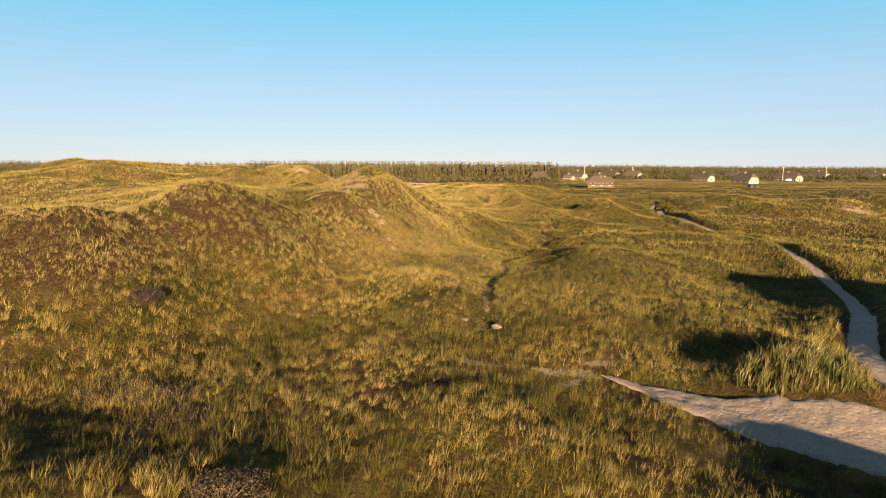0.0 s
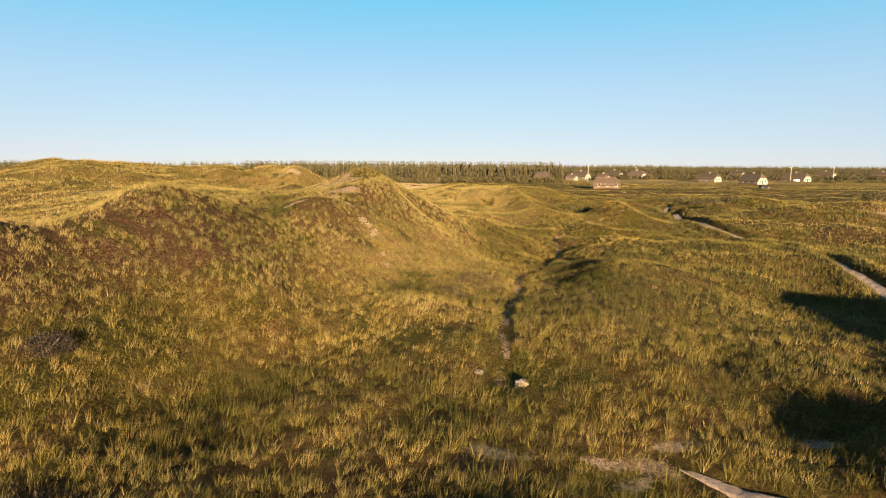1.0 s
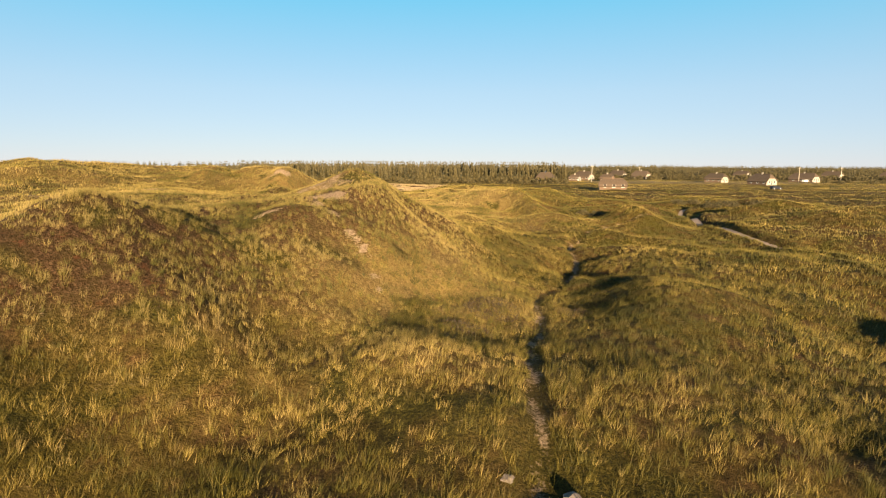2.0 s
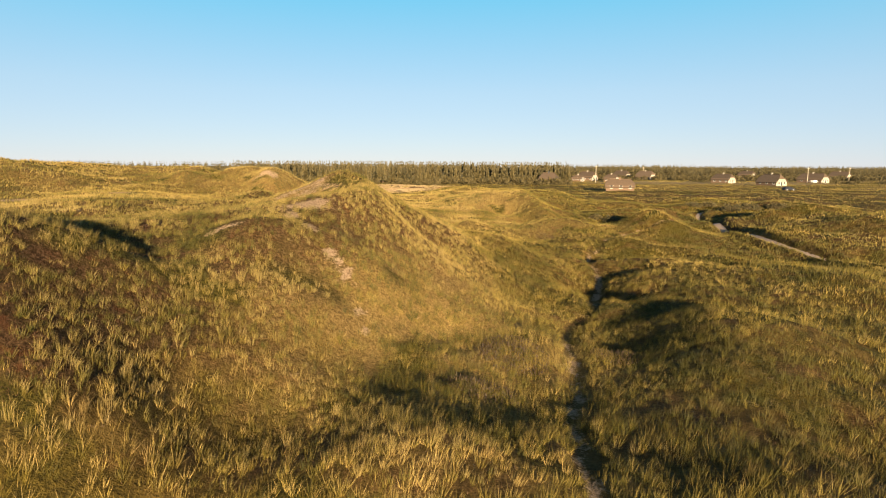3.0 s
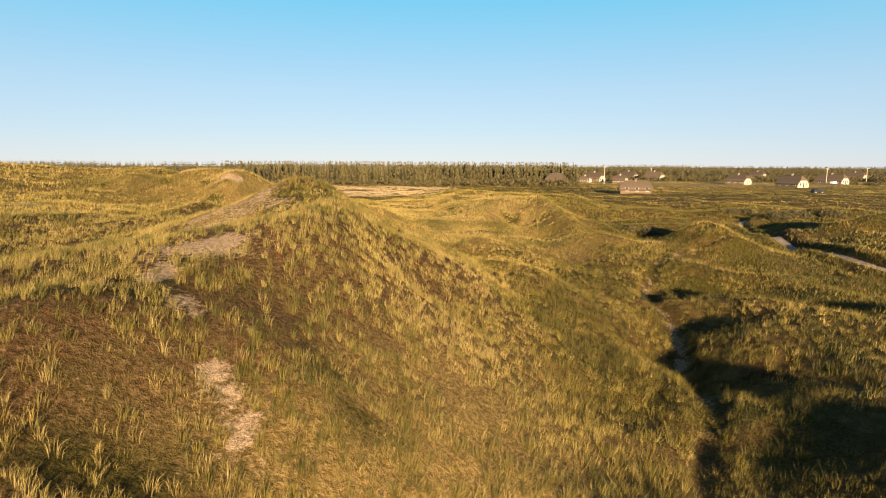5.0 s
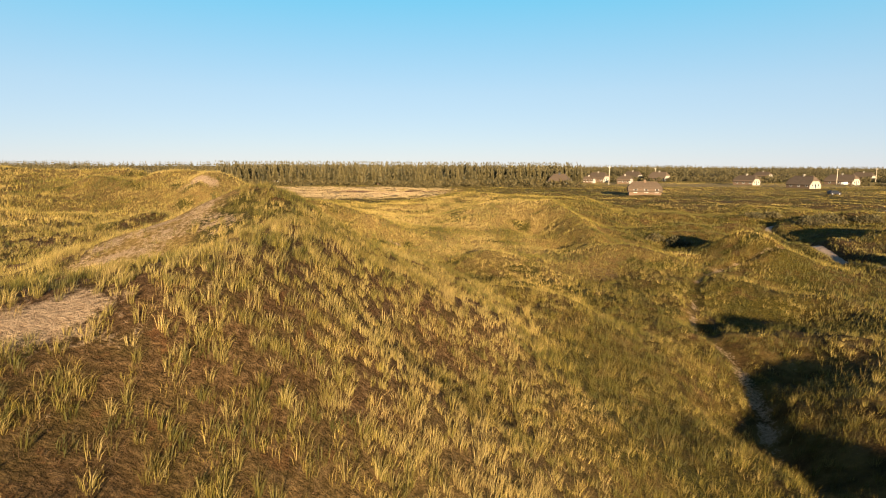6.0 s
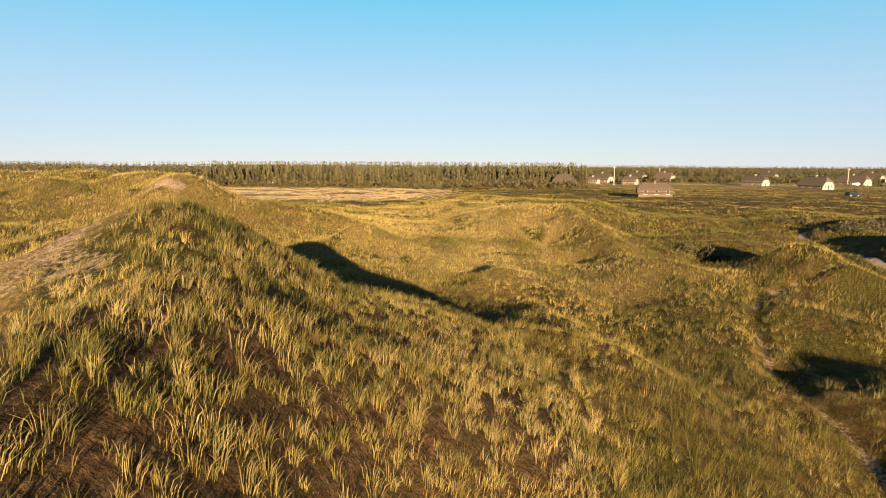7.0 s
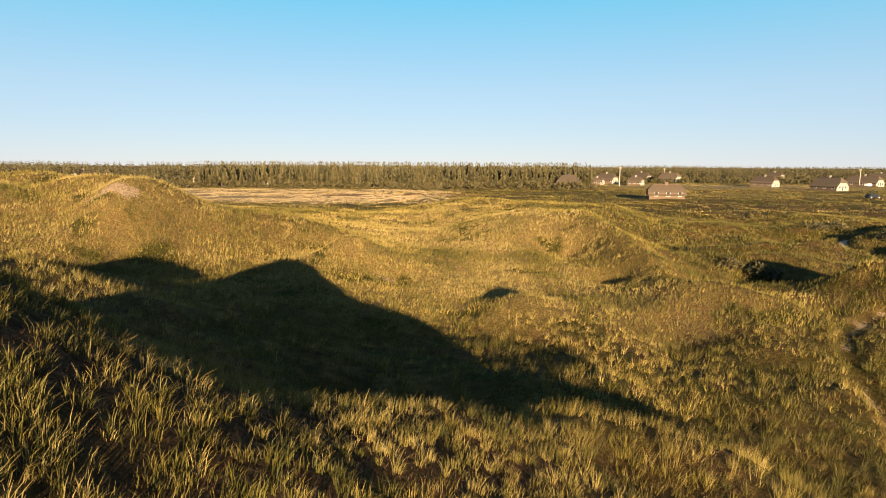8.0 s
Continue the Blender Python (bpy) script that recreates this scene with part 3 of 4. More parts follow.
def tube(bm, a, b, ra, rb, sides=8):
    a, b = Vector(a), Vector(b)
    turn = (b - a).to_track_quat("Z", "Y").to_matrix().to_4x4()
    bmesh.ops.create_cone(bm, cap_ends=True, segments=sides, radius1=ra, radius2=rb, depth=(b - a).length, matrix=Matrix.Translation((a + b) / 2) @ turn)


def spot(x, y):
    return float(land(np.array([x]), np.array([y]))[0])


# ---- ground: one sheet to the horizon ----
def spaced(lo, near_lo, near_hi, hi, step, growth):
    def out(start, end):
        vals, s, p = [], step, start
        while p < end:
            s *= growth
            p += s
            vals.append(p)
        return vals
    core = list(np.arange(near_lo, near_hi, step))
    left = [-v for v in out(-near_lo, -lo)][::-1]
    return np.array(left + core + out(core[-1], hi))


def zone_heath(x, y):
    """Where sparse tufts stand over brown moss: the higher flanks of the dunes."""
    z = bare_land(x, y)
    k = smooth(1.6, 4.2, z + 1.6 * (noise2(x, y, 7, 2, 5) - 0.5)) * smooth(-6, 2, -x + 6) * (1 - 0.75 * smooth(80, 94, y))
    k = np.maximum(k, 0.75 * np.exp(-((x + 4.5) / 4.5) ** 2 - ((y - 21) / 2.6) ** 2))
    k = np.maximum(k, 0.8 * np.exp(-((x - 12) / 6) ** 2 - ((y - 107) / 7) ** 2))
    return np.maximum(k, 0.8 * smooth(0.62, 0.72, noise2(x, y, 11, 2, 6)) * smooth(30, 45, x))


def zone_dry_sunlit(x, y):
    """Dry, straw-coloured faces: the bowl behind the ridge, and the flank of the main dune, its sunlit brightness
    painted in.
    """
    k = smooth(96, 106, y) * (1 - smooth(150, 185, y)) * np.exp(-((x + 1) / 16) ** 2)
    k = np.maximum(k, np.exp(-((x + 1.5) / 7.0) ** 2 - ((y - 52) / 11) ** 2) * (1 - 0.55 * smooth(3.6, 5.2, bare_land(x, y))))
    k = np.maximum(k, 0.35 * smooth(-26, -34, x))
    k = np.maximum(k, 0.6 * np.exp(-((x + 26) / 14) ** 2 - ((y - 112) / 12) ** 2))
    k = np.maximum(k, 0.9 * sandy_face(x, y))
    return k * (0.75 + 0.8 * (noise2(x, y, 8, 2, 18) - 0.2))


def sandy_face(x, y):
    """The thinly grown windward face beside the spine of the main dune."""
    return np.exp(-((x + 11.6 + 0.27 * (y - 69)) / 3.0) ** 6 - ((y - 69.0) / 6.0) ** 4)


def zone_sand(x, y):
    """Bare sand: blow-outs on the dune crests and flanks."""
    k = np.zeros(np.shape(x))
    for cx, cy, rx, ry, turn in ((-9.4, 59.8, 2.0, 1.0, 25), (-9.9, 57.7, 0.6, 1.1, 0), (-8.5, 56.0, 0.45, 1.0, 40), (-6.9, 53.9, 0.36, 0.9, 35), (-6.1, 52.8, 0.35, 0.8, 35), (-5.1, 50.5, 0.22, 0.9, 28), (-4.5, 49.3, 0.2, 0.7, 25), (-11.9, 52.9, 1.2, 0.26, 30),
                                 (-13.9, 70.3, 0.9, 0.5, 30), (-12.6, 71.6, 0.8, 0.4, 35), (-11.3, 72.4, 0.9, 0.4, 35), (-13.4, 69.1, 0.9, 0.35, 30), (-10.6, 70.6, 0.5, 0.35, 40), (-14.4, 67.6, 0.6, 0.4, 20),
                                 (-47.5, 86.5, 4.5, 1.0, 10), (-40.5, 94.0, 4.0, 1.2, -10), (-27.5, 111.5, 1.8, 0.8, 20), (1.5, 24.6, 1.4, 0.35, 10), (2.6, 30.2, 0.5, 0.3, 0), (12.8, 26.8, 1.3, 0.4, 15), (4.6, 24.9, 0.9, 0.3, 0), (6.3, 24.8, 1.0, 0.5, -15), (7.2, 26.0, 0.8, 0.3, 10), (5.2, 23.9, 0.6, 0.25, 20),
                                 (-7.0, 109.5, 0.9, 0.5, -20), (70.0, 99.0, 4.0, 1.6, 0)):
        c, s = math.cos(radians(turn)), math.sin(radians(turn))
        u, v = c * (x - cx) + s * (y - cy), -s * (x - cx) + c * (y - cy)
        k = np.maximum(k, np.exp(-(u / rx) ** 2 - (v / ry) ** 2))
    k = np.maximum(k, sandy_face(x, y) * (0.12 + 0.6 * noise2(x + 0.6 * y, 2.2 * (y - 0.6 * x), 2.0, 2, 27)))
    trail = off_line(x, y, TRAIL_LINE)
    return np.maximum(k, 0.62 * (1 - smooth(-0.2, 0.25, trail)) * smooth(0.35, 0.6, noise2(x, y, 4, 2, 8)))


def zone_straw(x, y):
    """Mown and dry fields on the plain."""
    k = smooth(205, 222, y + 0.10 * x) * (1 - smooth(300, 306, y)) * (1 - smooth(-22, 8, x)) * (0.5 + 0.5 * smooth(0.3, 0.6, noise2(x, y * 4, 60, 2, 9)))
    k = np.maximum(k, 0.55 * smooth(250, 290, y) * (1 - smooth(420, 460, y)) * smooth(60, 95, x) * smooth(0.42, 0.6, noise2(x * 0.4, y * 3, 60, 2, 10)))
    return k


def moss_beds(x, y):
    k = np.zeros(np.shape(x))
    for cx, cy, r in ((-7.4, 50.9, 1.3), (-8.5, 50.9, 1.0), (-6.5, 50.6, 0.8), (-3.6, 54.6, 0.9), (-1.5, 33.5, 2.4), (1.0, 162.0, 3.0)):
        k = np.maximum(k, np.exp(-((x - cx) ** 2 + (y - cy) ** 2) / r ** 2))
    return k * smooth(0.30, 0.46, noise2(x, y, 0.9, 2, 25))


def zone_moss(x, y):
    """Cushions of dark and bright green moss between the tussocks."""
    return np.maximum(smooth(0.66, 0.74, noise2(x, y, 2.6, 2, 16)), moss_beds(x, y))


def zone_ling(x, y):
    patch = np.exp(-((x + 3.2) / 2.6) ** 2 - ((y - 21.0) / 0.9) ** 2) * smooth(0.40, 0.6, noise2(x, 2 * y, 1.1, 2, 28))
    return patch + 0.9 * np.exp(-((y - 262) / 5) ** 2) * smooth(-62, -48, x) * (1 - smooth(2, 20, x)) * smooth(0.3, 0.55, noise2(x, y * 4, 24, 2, 11))


def build_ground():
    gx, gy = spaced(-4000, -34, 48, 4000, 0.5, 1.06), spaced(-300, 4, 136, 4600, 0.5, 1.06)
    X, Y = np.meshgrid(gx, gy)
    X, Y = X.ravel(), Y.ravel()
    Z = land(X, Y)
    n, m = len(gx), len(gy)
    i = (np.arange(m - 1)[:, None] * n + np.arange(n - 1)[None]).ravel()
    tris = np.concatenate([np.stack([i, i + 1, i + n + 1], 1), np.stack([i, i + n + 1, i + n], 1)])
    me = quick_mesh("ground", np.stack([X, Y, Z], 1), tris, GROUND, {"heath": zone_heath(X, Y), "sand": zone_sand(X, Y), "straw": zone_straw(X, Y), "ling": zone_ling(X, Y), "moss": zone_moss(X, Y), "dry": zone_dry_sunlit(X, Y)}, True)
    tagged(new("ground", me), "rolling coastal dunes under grass, moss and heath", "ground", kind="structure")


def build_way(name, line, label, step, sides, lift, sunk, pits, mat):
    """A sandy way that lies in its sunken bed, its edges running out under the grass."""
    p = densify(line, step)
    t = np.gradient(p[:, :2], axis=0)
    t /= np.linalg.norm(t, axis=1)[:, None]
    nrm = np.stack([t[:, 1], -t[:, 0]], 1)
    k = np.linspace(-1.25, 1.25, sides)
    wob = 1 + 0.5 * (noise2(p[:, 0], p[:, 1], 2.2, 2, 20) - 0.5) + 0.35 * (noise2(p[:, 0], p[:, 1], 0.7, 2, 26) - 0.5)
    X = p[:, 0:1] + nrm[:, 0:1] * k * p[:, 2:3] * wob[:, None]
    Y = p[:, 1:2] + nrm[:, 1:2] * k * p[:, 2:3] * wob[:, None]
    Z = land(X, Y, False) + lift - sunk * smooth(24, 32, Y) - 0.32 * smooth(0.60, 1.20, np.abs(k))[None] - 0.05
    if pits:
        Z = Z - 0.05 * smooth(0.48, 0.75, noise2(X, Y, 0.34, 2, 30)) + 0.05 * noise2(X, Y, 1.6, 2, 31)
    n, m = sides, len(p)
    i = (np.arange(m - 1)[:, None] * n + np.arange(n - 1)[None]).ravel()
    tris = np.concatenate([np.stack([i, i + 1, i + n + 1], 1), np.stack([i, i + n + 1, i + n], 1)])
    tagged(new(name, quick_mesh(name, np.stack([X, Y, Z], -1).reshape(-1, 3), tris, mat, None, True)), label, "path", kind="structure")


build_ground()
build_way("sand_path", SAND_PATH, "pale sandy footpath trodden through the dune grass", 0.25, 17, 0.0, 0.22, True, SAND)
build_way("sand_fan", SAND_FAN, "open patch of pale sand full of footprints", 0.16, 33, 0.015, 0.0, True, SAND)


# ---- grass ----
RNG = np.random.RandomState(11)


def nearness(x, y):
    """Roughly how near the flight passes to a place that it can see."""
    return np.maximum(np.maximum(y - 66.0, 1.3 * np.abs(x + 1.5)), np.maximum(9.0, 1.9 * (9.4 - bare_land(x, y))))


def scatter(x0, x1, y0, y1, per_m2, keep):
    n = int((x1 - x0) * (y1 - y0) * per_m2)
    x, y = RNG.uniform(x0, x1, n), RNG.uniform(y0, y1, n)
    k = RNG.rand(n) < keep(x, y)
    return x[k], y[k]


def blades(x, y, tall, count, width, spread, lean, tone, segments=2):
    """Tufts of grass: arrays of triangles, the blade's height share, and the tuft's tone."""
    n = len(x)
    b = n * count
    ang = RNG.uniform(0, 2 * np.pi, b)
    off = np.sqrt(RNG.rand(b)) * np.repeat(spread, count)
    bx, by = np.repeat(x, count) + off * np.cos(ang), np.repeat(y, count) + off * np.sin(ang)
    bz = land(bx, by) - 0.03
    h = np.repeat(tall, count) * RNG.uniform(0.55, 1.12, b)
    lx = np.cos(ang) * lean * RNG.uniform(0.1, 1.2, b) + 0.20 + RNG.normal(0, 0.18, b)
    ly = np.sin(ang) * lean * RNG.uniform(0.1, 1.2, b) + 0.05 + RNG.normal(0, 0.18, b)
    turn = RNG.uniform(0, np.pi, b)
    wx, wy = np.cos(turn) * width / 2, np.sin(turn) * width / 2 * 0.8
    base = np.stack([bx, by, bz], 1)
    side = np.stack([wx, wy, np.zeros(b)], 1)
    tip = base + np.stack([lx * h, ly * h, h * (1 - 0.25 * np.minimum(1, lx * lx + ly * ly))], 1)
    tn = np.repeat(tone, count)
    if segments == 1:
        v = np.stack([base - side, base + side, tip], 1)
        tr = np.array([[0, 1, 2]])
        tips = np.tile([0, 0, 1.0], b)
        k = 3
    else:
        mid = base + np.stack([lx * h * 0.32, ly * h * 0.32, h * 0.58], 1)
        v = np.stack([base - side * 0.8, base + side * 0.8, mid - side, mid + side, tip], 1)
        tr = np.array([[0, 1, 3], [0, 3, 2], [2, 3, 4]])
        tips = np.tile([0, 0, 0.55, 0.55, 1.0], b)
        k = 5
    tris = (np.arange(b)[:, None, None] * k + tr[None]).reshape(-1, 3)
    return v.reshape(-1, 3), tris, tips, np.repeat(tn, k)


def grass_object(name, label, mat, pieces):
    vs, ts, a, c, n = [], [], [], [], 0
    for v, t, tip, tone in pieces:
        vs.append(v), ts.append(t + n), a.append(tip), c.append(tone)
        n += len(v)
    me = quick_mesh(name, np.concatenate(vs), np.concatenate(ts), mat, {"tip": np.concatenate(a), "tone": np.concatenate(c)})
    tagged(new(name, me), label, "grass", kind="stuff")


def open_ground(x, y):
    """0 on bare ways and sand, 1 elsewhere."""
    d = np.minimum(np.minimum(off_line(x, y, PATH_LINE), off_line(x, y, FAN_LINE)) - 0.1, off_line(x, y, TRAIL_LINE) - 0.02)
    d = d + 1.1 * (noise2(x, y, 0.9, 2, 24) - 0.42)
    return smooth(-0.05, 0.25, d) * (1 - 0.8 * smooth(0.35, 0.75, zone_sand(x, y))) * (1 - 0.7 * smooth(0.3, 0.7, moss_beds(x, y))) * (1 - 0.55 * sandy_face(x, y))


def tussock_share(x, y):
    """Marram stands high on the dunes and in loose groups."""
    return np.clip(zone_heath(x, y) + 0.9 * zone_dry_sunlit(x, y) + 0.25 * smooth(0.5, 0.7, noise2(x, y, 6, 2, 12)), 0, 1)


# nearness from and to; marram: tufts a square metre, blades a tuft, blade width; turf the same; blade segments
BANDS = ((9, 13, 8.5, 27, 0.0080, 11.0, 20, 0.0070, 2), (13, 22, 8.0, 25, 0.0115, 11.0, 16, 0.0110, 1), (22, 36, 6.5, 14, 0.019, 7.0, 11, 0.021, 1),
         (36, 60, 4.6, 8, 0.040, 8.0, 5, 0.044, 1), (60, 115, 3.4, 5, 0.070, 5.0, 3, 0.080, 1))


def crest_share(x, y):
    """The thick, greener grass along the crest of the main dune."""
    return np.exp(-((y - 74) / 9.0) ** 2) * smooth(-9.6, -8.2, x + 0.27 * (y - 70)) * (1 - smooth(6, 12, x))


def build_grass():
    tufts, turf, litter = [], [], []
    for lo, hi, many, count, width, many_turf, count_turf, width_turf, seg in BANDS:
        x0, x1, y0, y1 = -1.5 - hi / 1.3, -1.5 + hi / 1.3, 11.5, 66 + hi
        far = smooth(30, 60, (lo + hi) / 2)
        ring = lambda x, y: (nearness(x, y) >= lo if lo > 9 else True) & (nearness(x, y) < hi)
        bald = lambda x, y: smooth(0.24, 0.36, noise2(x, y, 1.5, 2, 13))
        gaps = lambda x, y: np.maximum(0.35 * far + (1 - 0.35 * far) * (0.15 + 0.85 * bald(x, y)), 0.9 * crest_share(x, y))
        # also darker and greener to the right, for the flat valley's weaker sunlight
        mottle = lambda x, y: 0.7 * (noise2(x, y, 3.2, 3, 21) - 0.5) - 0.40 * smooth(0.60, 0.68, noise2(x, y, 4.5, 3, 22)) + 0.5 * (noise2(x, y, 17, 2, 29) - 0.5) - 0.16 * smooth(5, 16, x) - 0.26 * np.exp(-((x - 8) / 6) ** 2 - ((y - 77) / 9) ** 2)
        wild = 0.27 if hi < 40 else 0.15
        # marram tussocks, loose on the brown flanks, thick along the crest
        x, y = scatter(x0, x1, y0, y1, many * 1.5, lambda x, y: ring(x, y) * open_ground(x, y) * gaps(x, y) * tussock_share(x, y) * (0.85 + 0.15 * crest_share(x, y)))
        tall = RNG.uniform(0.20, 0.44, len(x)) * (0.75 + 0.5 * noise2(x, y, 3, 2, 14)) * (1 - 0.25 * crest_share(x, y)) * (1 - 0.4 * sandy_face(x, y))
        tone = 0.48 + 0.15 * zone_heath(x, y) - 0.26 * crest_share(x, y) + 0.12 * zone_dry_sunlit(x, y) + RNG.normal(0, wild, len(x)) + mottle(x, y)
        tufts.append(blades(x, y, tall, count, width, RNG.uniform(0.05, 0.15, len(x)) * (1 + 0.8 * far), 0.42, tone, seg))
        # the closed turf of the valley, thin on the flanks
        x, y = scatter(x0, x1, y0, y1, many_turf, lambda x, y: ring(x, y) * open_ground(x, y) * (1 - 0.6 * zone_heath(x, y)) * (0.3 + 0.7 * gaps(x, y)))
        share = tussock_share(x, y)
        tall = RNG.uniform(0.20, 0.54, len(x)) * (0.6 + 0.9 * noise2(x, y, 1.6, 2, 14)) * (1 - 0.35 * share)
        # low ground grows greener; its weaker sunlight is put into the tone too
        green_shade = 1 - smooth(0.6, 2.4, bare_land(x, y))
        tone = 0.42 + 0.10 * share + 0.42 * zone_dry_sunlit(x, y) - 0.10 * green_shade - 0.12 * crest_share(x, y) + RNG.normal(0, wild, len(x)) + mottle(x, y)
        turf.append(blades(x, y, tall, count_turf, width_turf, RNG.uniform(0.07, 0.18, len(x)) * (1 + 1.6 * far), 0.5, tone, seg))
        if hi < 40:
            x, y = scatter(x0, x1, y0, y1, 14.0 if hi < 25 else 7.0, lambda x, y: ring(x, y) * open_ground(x, y) * (0.15 + 0.85 * tussock_share(x, y)))
            litter.append(blades(x, y, RNG.uniform(0.05, 0.15, len(x)), 8, width * 1.5, RNG.uniform(0.1, 0.3, len(x)), 0.9, 0.45 + RNG.normal(0, 0.2, len(x)), 1))
    grass_object("dead_stems", "low brown stems, moss and dry litter between the tussocks", LITTER, litter)
    grass_object("marram_grass", "straw-tipped marram tussocks on the sandy dune flanks", MARRAM, tufts)
    grass_object("valley_grass", "yellowish green grass covering the dune valley", TURF, turf)
    # far clumps on the plain
    x, y = scatter(-230, 330, 40, 430, 0.32, lambda x, y: (nearness(x, y) > 112) * (1 - 0.9 * zone_straw(x, y)) * (np.abs(x) < 25 + 0.8 * y))
    far = blades(x, y, RNG.uniform(0.16, 0.38, len(x)), 6, 0.19, RNG.uniform(0.9, 2.2, len(x)), 0.5, 0.28 + RNG.normal(0, 0.06, len(x)) + 1.6 * (noise2(x, y * 2.5, 26, 3, 23) - 0.5), 1)
    grass_object("far_grass", "rough grass on the far plain", TURF, [far])
    # stubble on the dry fields
    x, y = scatter(-150, 20, 205, 310, 2.2, lambda x, y: zone_straw(x, y) * smooth(0.3, 0.5, noise2(x, y * 3, 14, 2, 19)))
    stub = blades(x, y, RNG.uniform(0.15, 0.35, len(x)), 5, 0.2, RNG.uniform(0.3, 0.9, len(x)), 0.4, 0.55 + RNG.normal(0, 0.15, len(x)), 1)
    grass_object("field_stubble", "pale straw stubble on the dry fields", STUBBLE, [stub])
    # a tall stand of lyme grass between the two sandy ways
    x, y = scatter(11.0, 19, 19.5, 27.5, 9.0, lambda x, y: (((x - 14.8) / 2.7) ** 2 + ((y - 23.0) / 1.7) ** 2 < 1 + 0.5 * (noise2(x, y, 1.5, 2, 15) - 0.5)) * 1.0)
    tall = blades(x, y, RNG.uniform(0.42, 0.85, len(x)), 16, 0.026, np.full(len(x), 0.12), 0.3, 0.42 + RNG.normal(0, 0.18, len(x)), 2)
    grass_object("lyme_grass", "tall green dune grass with pale seed heads beside the sand", LUSH, [tall])


build_grass()


# ---- bushes and stones ----
def shrub_mesh(name, radius, height, count, leaf, mat, seed, hollow=0.55):
    """A crown of many small leaf clumps over a lumpy dome."""
    r = np.random.RandomState(seed)
    d = r.normal(size=(count, 3))
    d[:, 2] = np.abs(d[:, 2]) * 0.9
    d /= np.linalg.norm(d, axis=1)[:, None]
    lump = 0.72 + 0.5 * noise2(d[:, 0] * 3 + seed, d[:, 1] * 3 + d[:, 2] * 2, 1.0, 2, seed % 9)
    c = d * (r.uniform(hollow, 1, (count, 1)) * lump[:, None]) * np.array([radius, radius, height])
    a, b = r.normal(size=(count, 3)), r.normal(size=(count, 3))
    a, b = a / np.linalg.norm(a, axis=1)[:, None], b / np.linalg.norm(b, axis=1)[:, None]
    s = leaf * r.uniform(0.6, 1.3, (count, 1))
    v = np.stack([c - a * s, c + a * s, c + b * s * 1.3 + d * s * 0.5], 1).reshape(-1, 3)
    return quick_mesh(name, v, np.arange(count * 3).reshape(-1, 3), mat)


def bush(name, x, y, radius, height, label, category, mat, count, leaf, seed):
    ob = tagged(new(name), label, category)
    crown = new("foliage", shrub_mesh("foliage", radius, height, count, leaf, mat, seed))
    crown.parent = ob
    bm = bmesh.new()
    r = random.Random(seed)
    for _ in range(7):
        a = r.uniform(0, 6.28)
        tube(bm, (0, 0, -0.1), (math.cos(a) * radius * 0.55, math.sin(a) * radius * 0.55, height * r.uniform(0.5, 0.75)), 0.03 + radius * 0.012, 0.01, 5)
    part("stems", bm, BARK, ob)
    ob.location = (x, y, spot(x, y) - 0.04)
    return ob


bush("heather_bush", -15.5, 28.9, 1.15, 0.75, "rounded grey-brown heather bush on the grassy slope", "bush", TWIG, 5200, 0.03, 3)
bush("heather_bush", -5.6, 13.6, 1.25, 0.8, "dark twiggy heather bush among valley grass", "bush", TWIG, 5200, 0.03, 4)
for n, (bx, by, br) in enumerate(((74.0, 108.0, 3.2), (78.5, 110.0, 2.4), (26.5, 119.5, 1.6), (24.5, 122.0, 1.3), (57.0, 160.0, 2.2), (62.0, 163.0, 1.9), (84.0, 103.0, 2.0), (59.0, 146.0, 2.4), (64.0, 149.0, 2.8), (69.5, 147.0, 2.2))):
    bush("dark_shrub", bx, by, br, br * 0.62, "dark green low shrub crouching in the dunes", "shrub", LEAF, 900, 0.16, 20 + n)


def heather_patches():
    """Low heather mats in the valley floor."""
    vs = []
    r = np.random.RandomState(5)
    for cx, cy, rx, ry in ((-12.0, 21.5, 2.6, 1.5), (-9.5, 18.6, 1.6, 1.0), (2.2, 50.5, 1.8, 2.2), (0.5, 46.0, 1.6, 1.2), (7.5, 52.0, 1.2, 1.6), (12.5, 101.5, 1.3, 1.6)):
        n = int(rx * ry * 420)
        a, q = r.uniform(0, 6.28, n), np.sqrt(r.rand(n))
        x, y = cx + rx * q * np.cos(a), cy + ry * q * np.sin(a)
        z = land(x, y) + r.uniform(0, 0.28, n) * (1 - q * q * 0.7)
        c = np.stack([x, y, z], 1)
        u, w = r.normal(size=(n, 3)) * np.array([0.014, 0.014, 0.0]), r.normal(size=(n, 3)) * 0.035
        vs.append(np.stack([c - u, c + u, c + w + np.array([0, 0, 0.10])], 1).reshape(-1, 3))
    v = np.concatenate(vs)
    tagged(new("heather_mat", quick_mesh("heather_mat", v, np.arange(len(v)).reshape(-1, 3), TWIG)), "low grey-brown heather mats between the grass", "heather", kind="stuff")


heather_patches()


def stone(x, y, size, seed):
    bm = bmesh.new()
    bmesh.ops.create_icosphere(bm, subdivisions=2, radius=size)
    for v in bm.verts:
        v.co *= 0.8 + 0.4 * noise.noise(v.co * (1.6 / size) + Vector((seed, 0, 0)))
        v.co.z *= 0.55
    ob = part("stone", bm, STONE)
    ob.location = (x, y, spot(x, y) + size * 0.2)
    tagged(ob, "pale weathered stone lying in the grass", "stone", "stones on the valley floor")


stone(2.75, 30.3, 0.34, 1)
stone(1.1, 31.0, 0.22, 5)


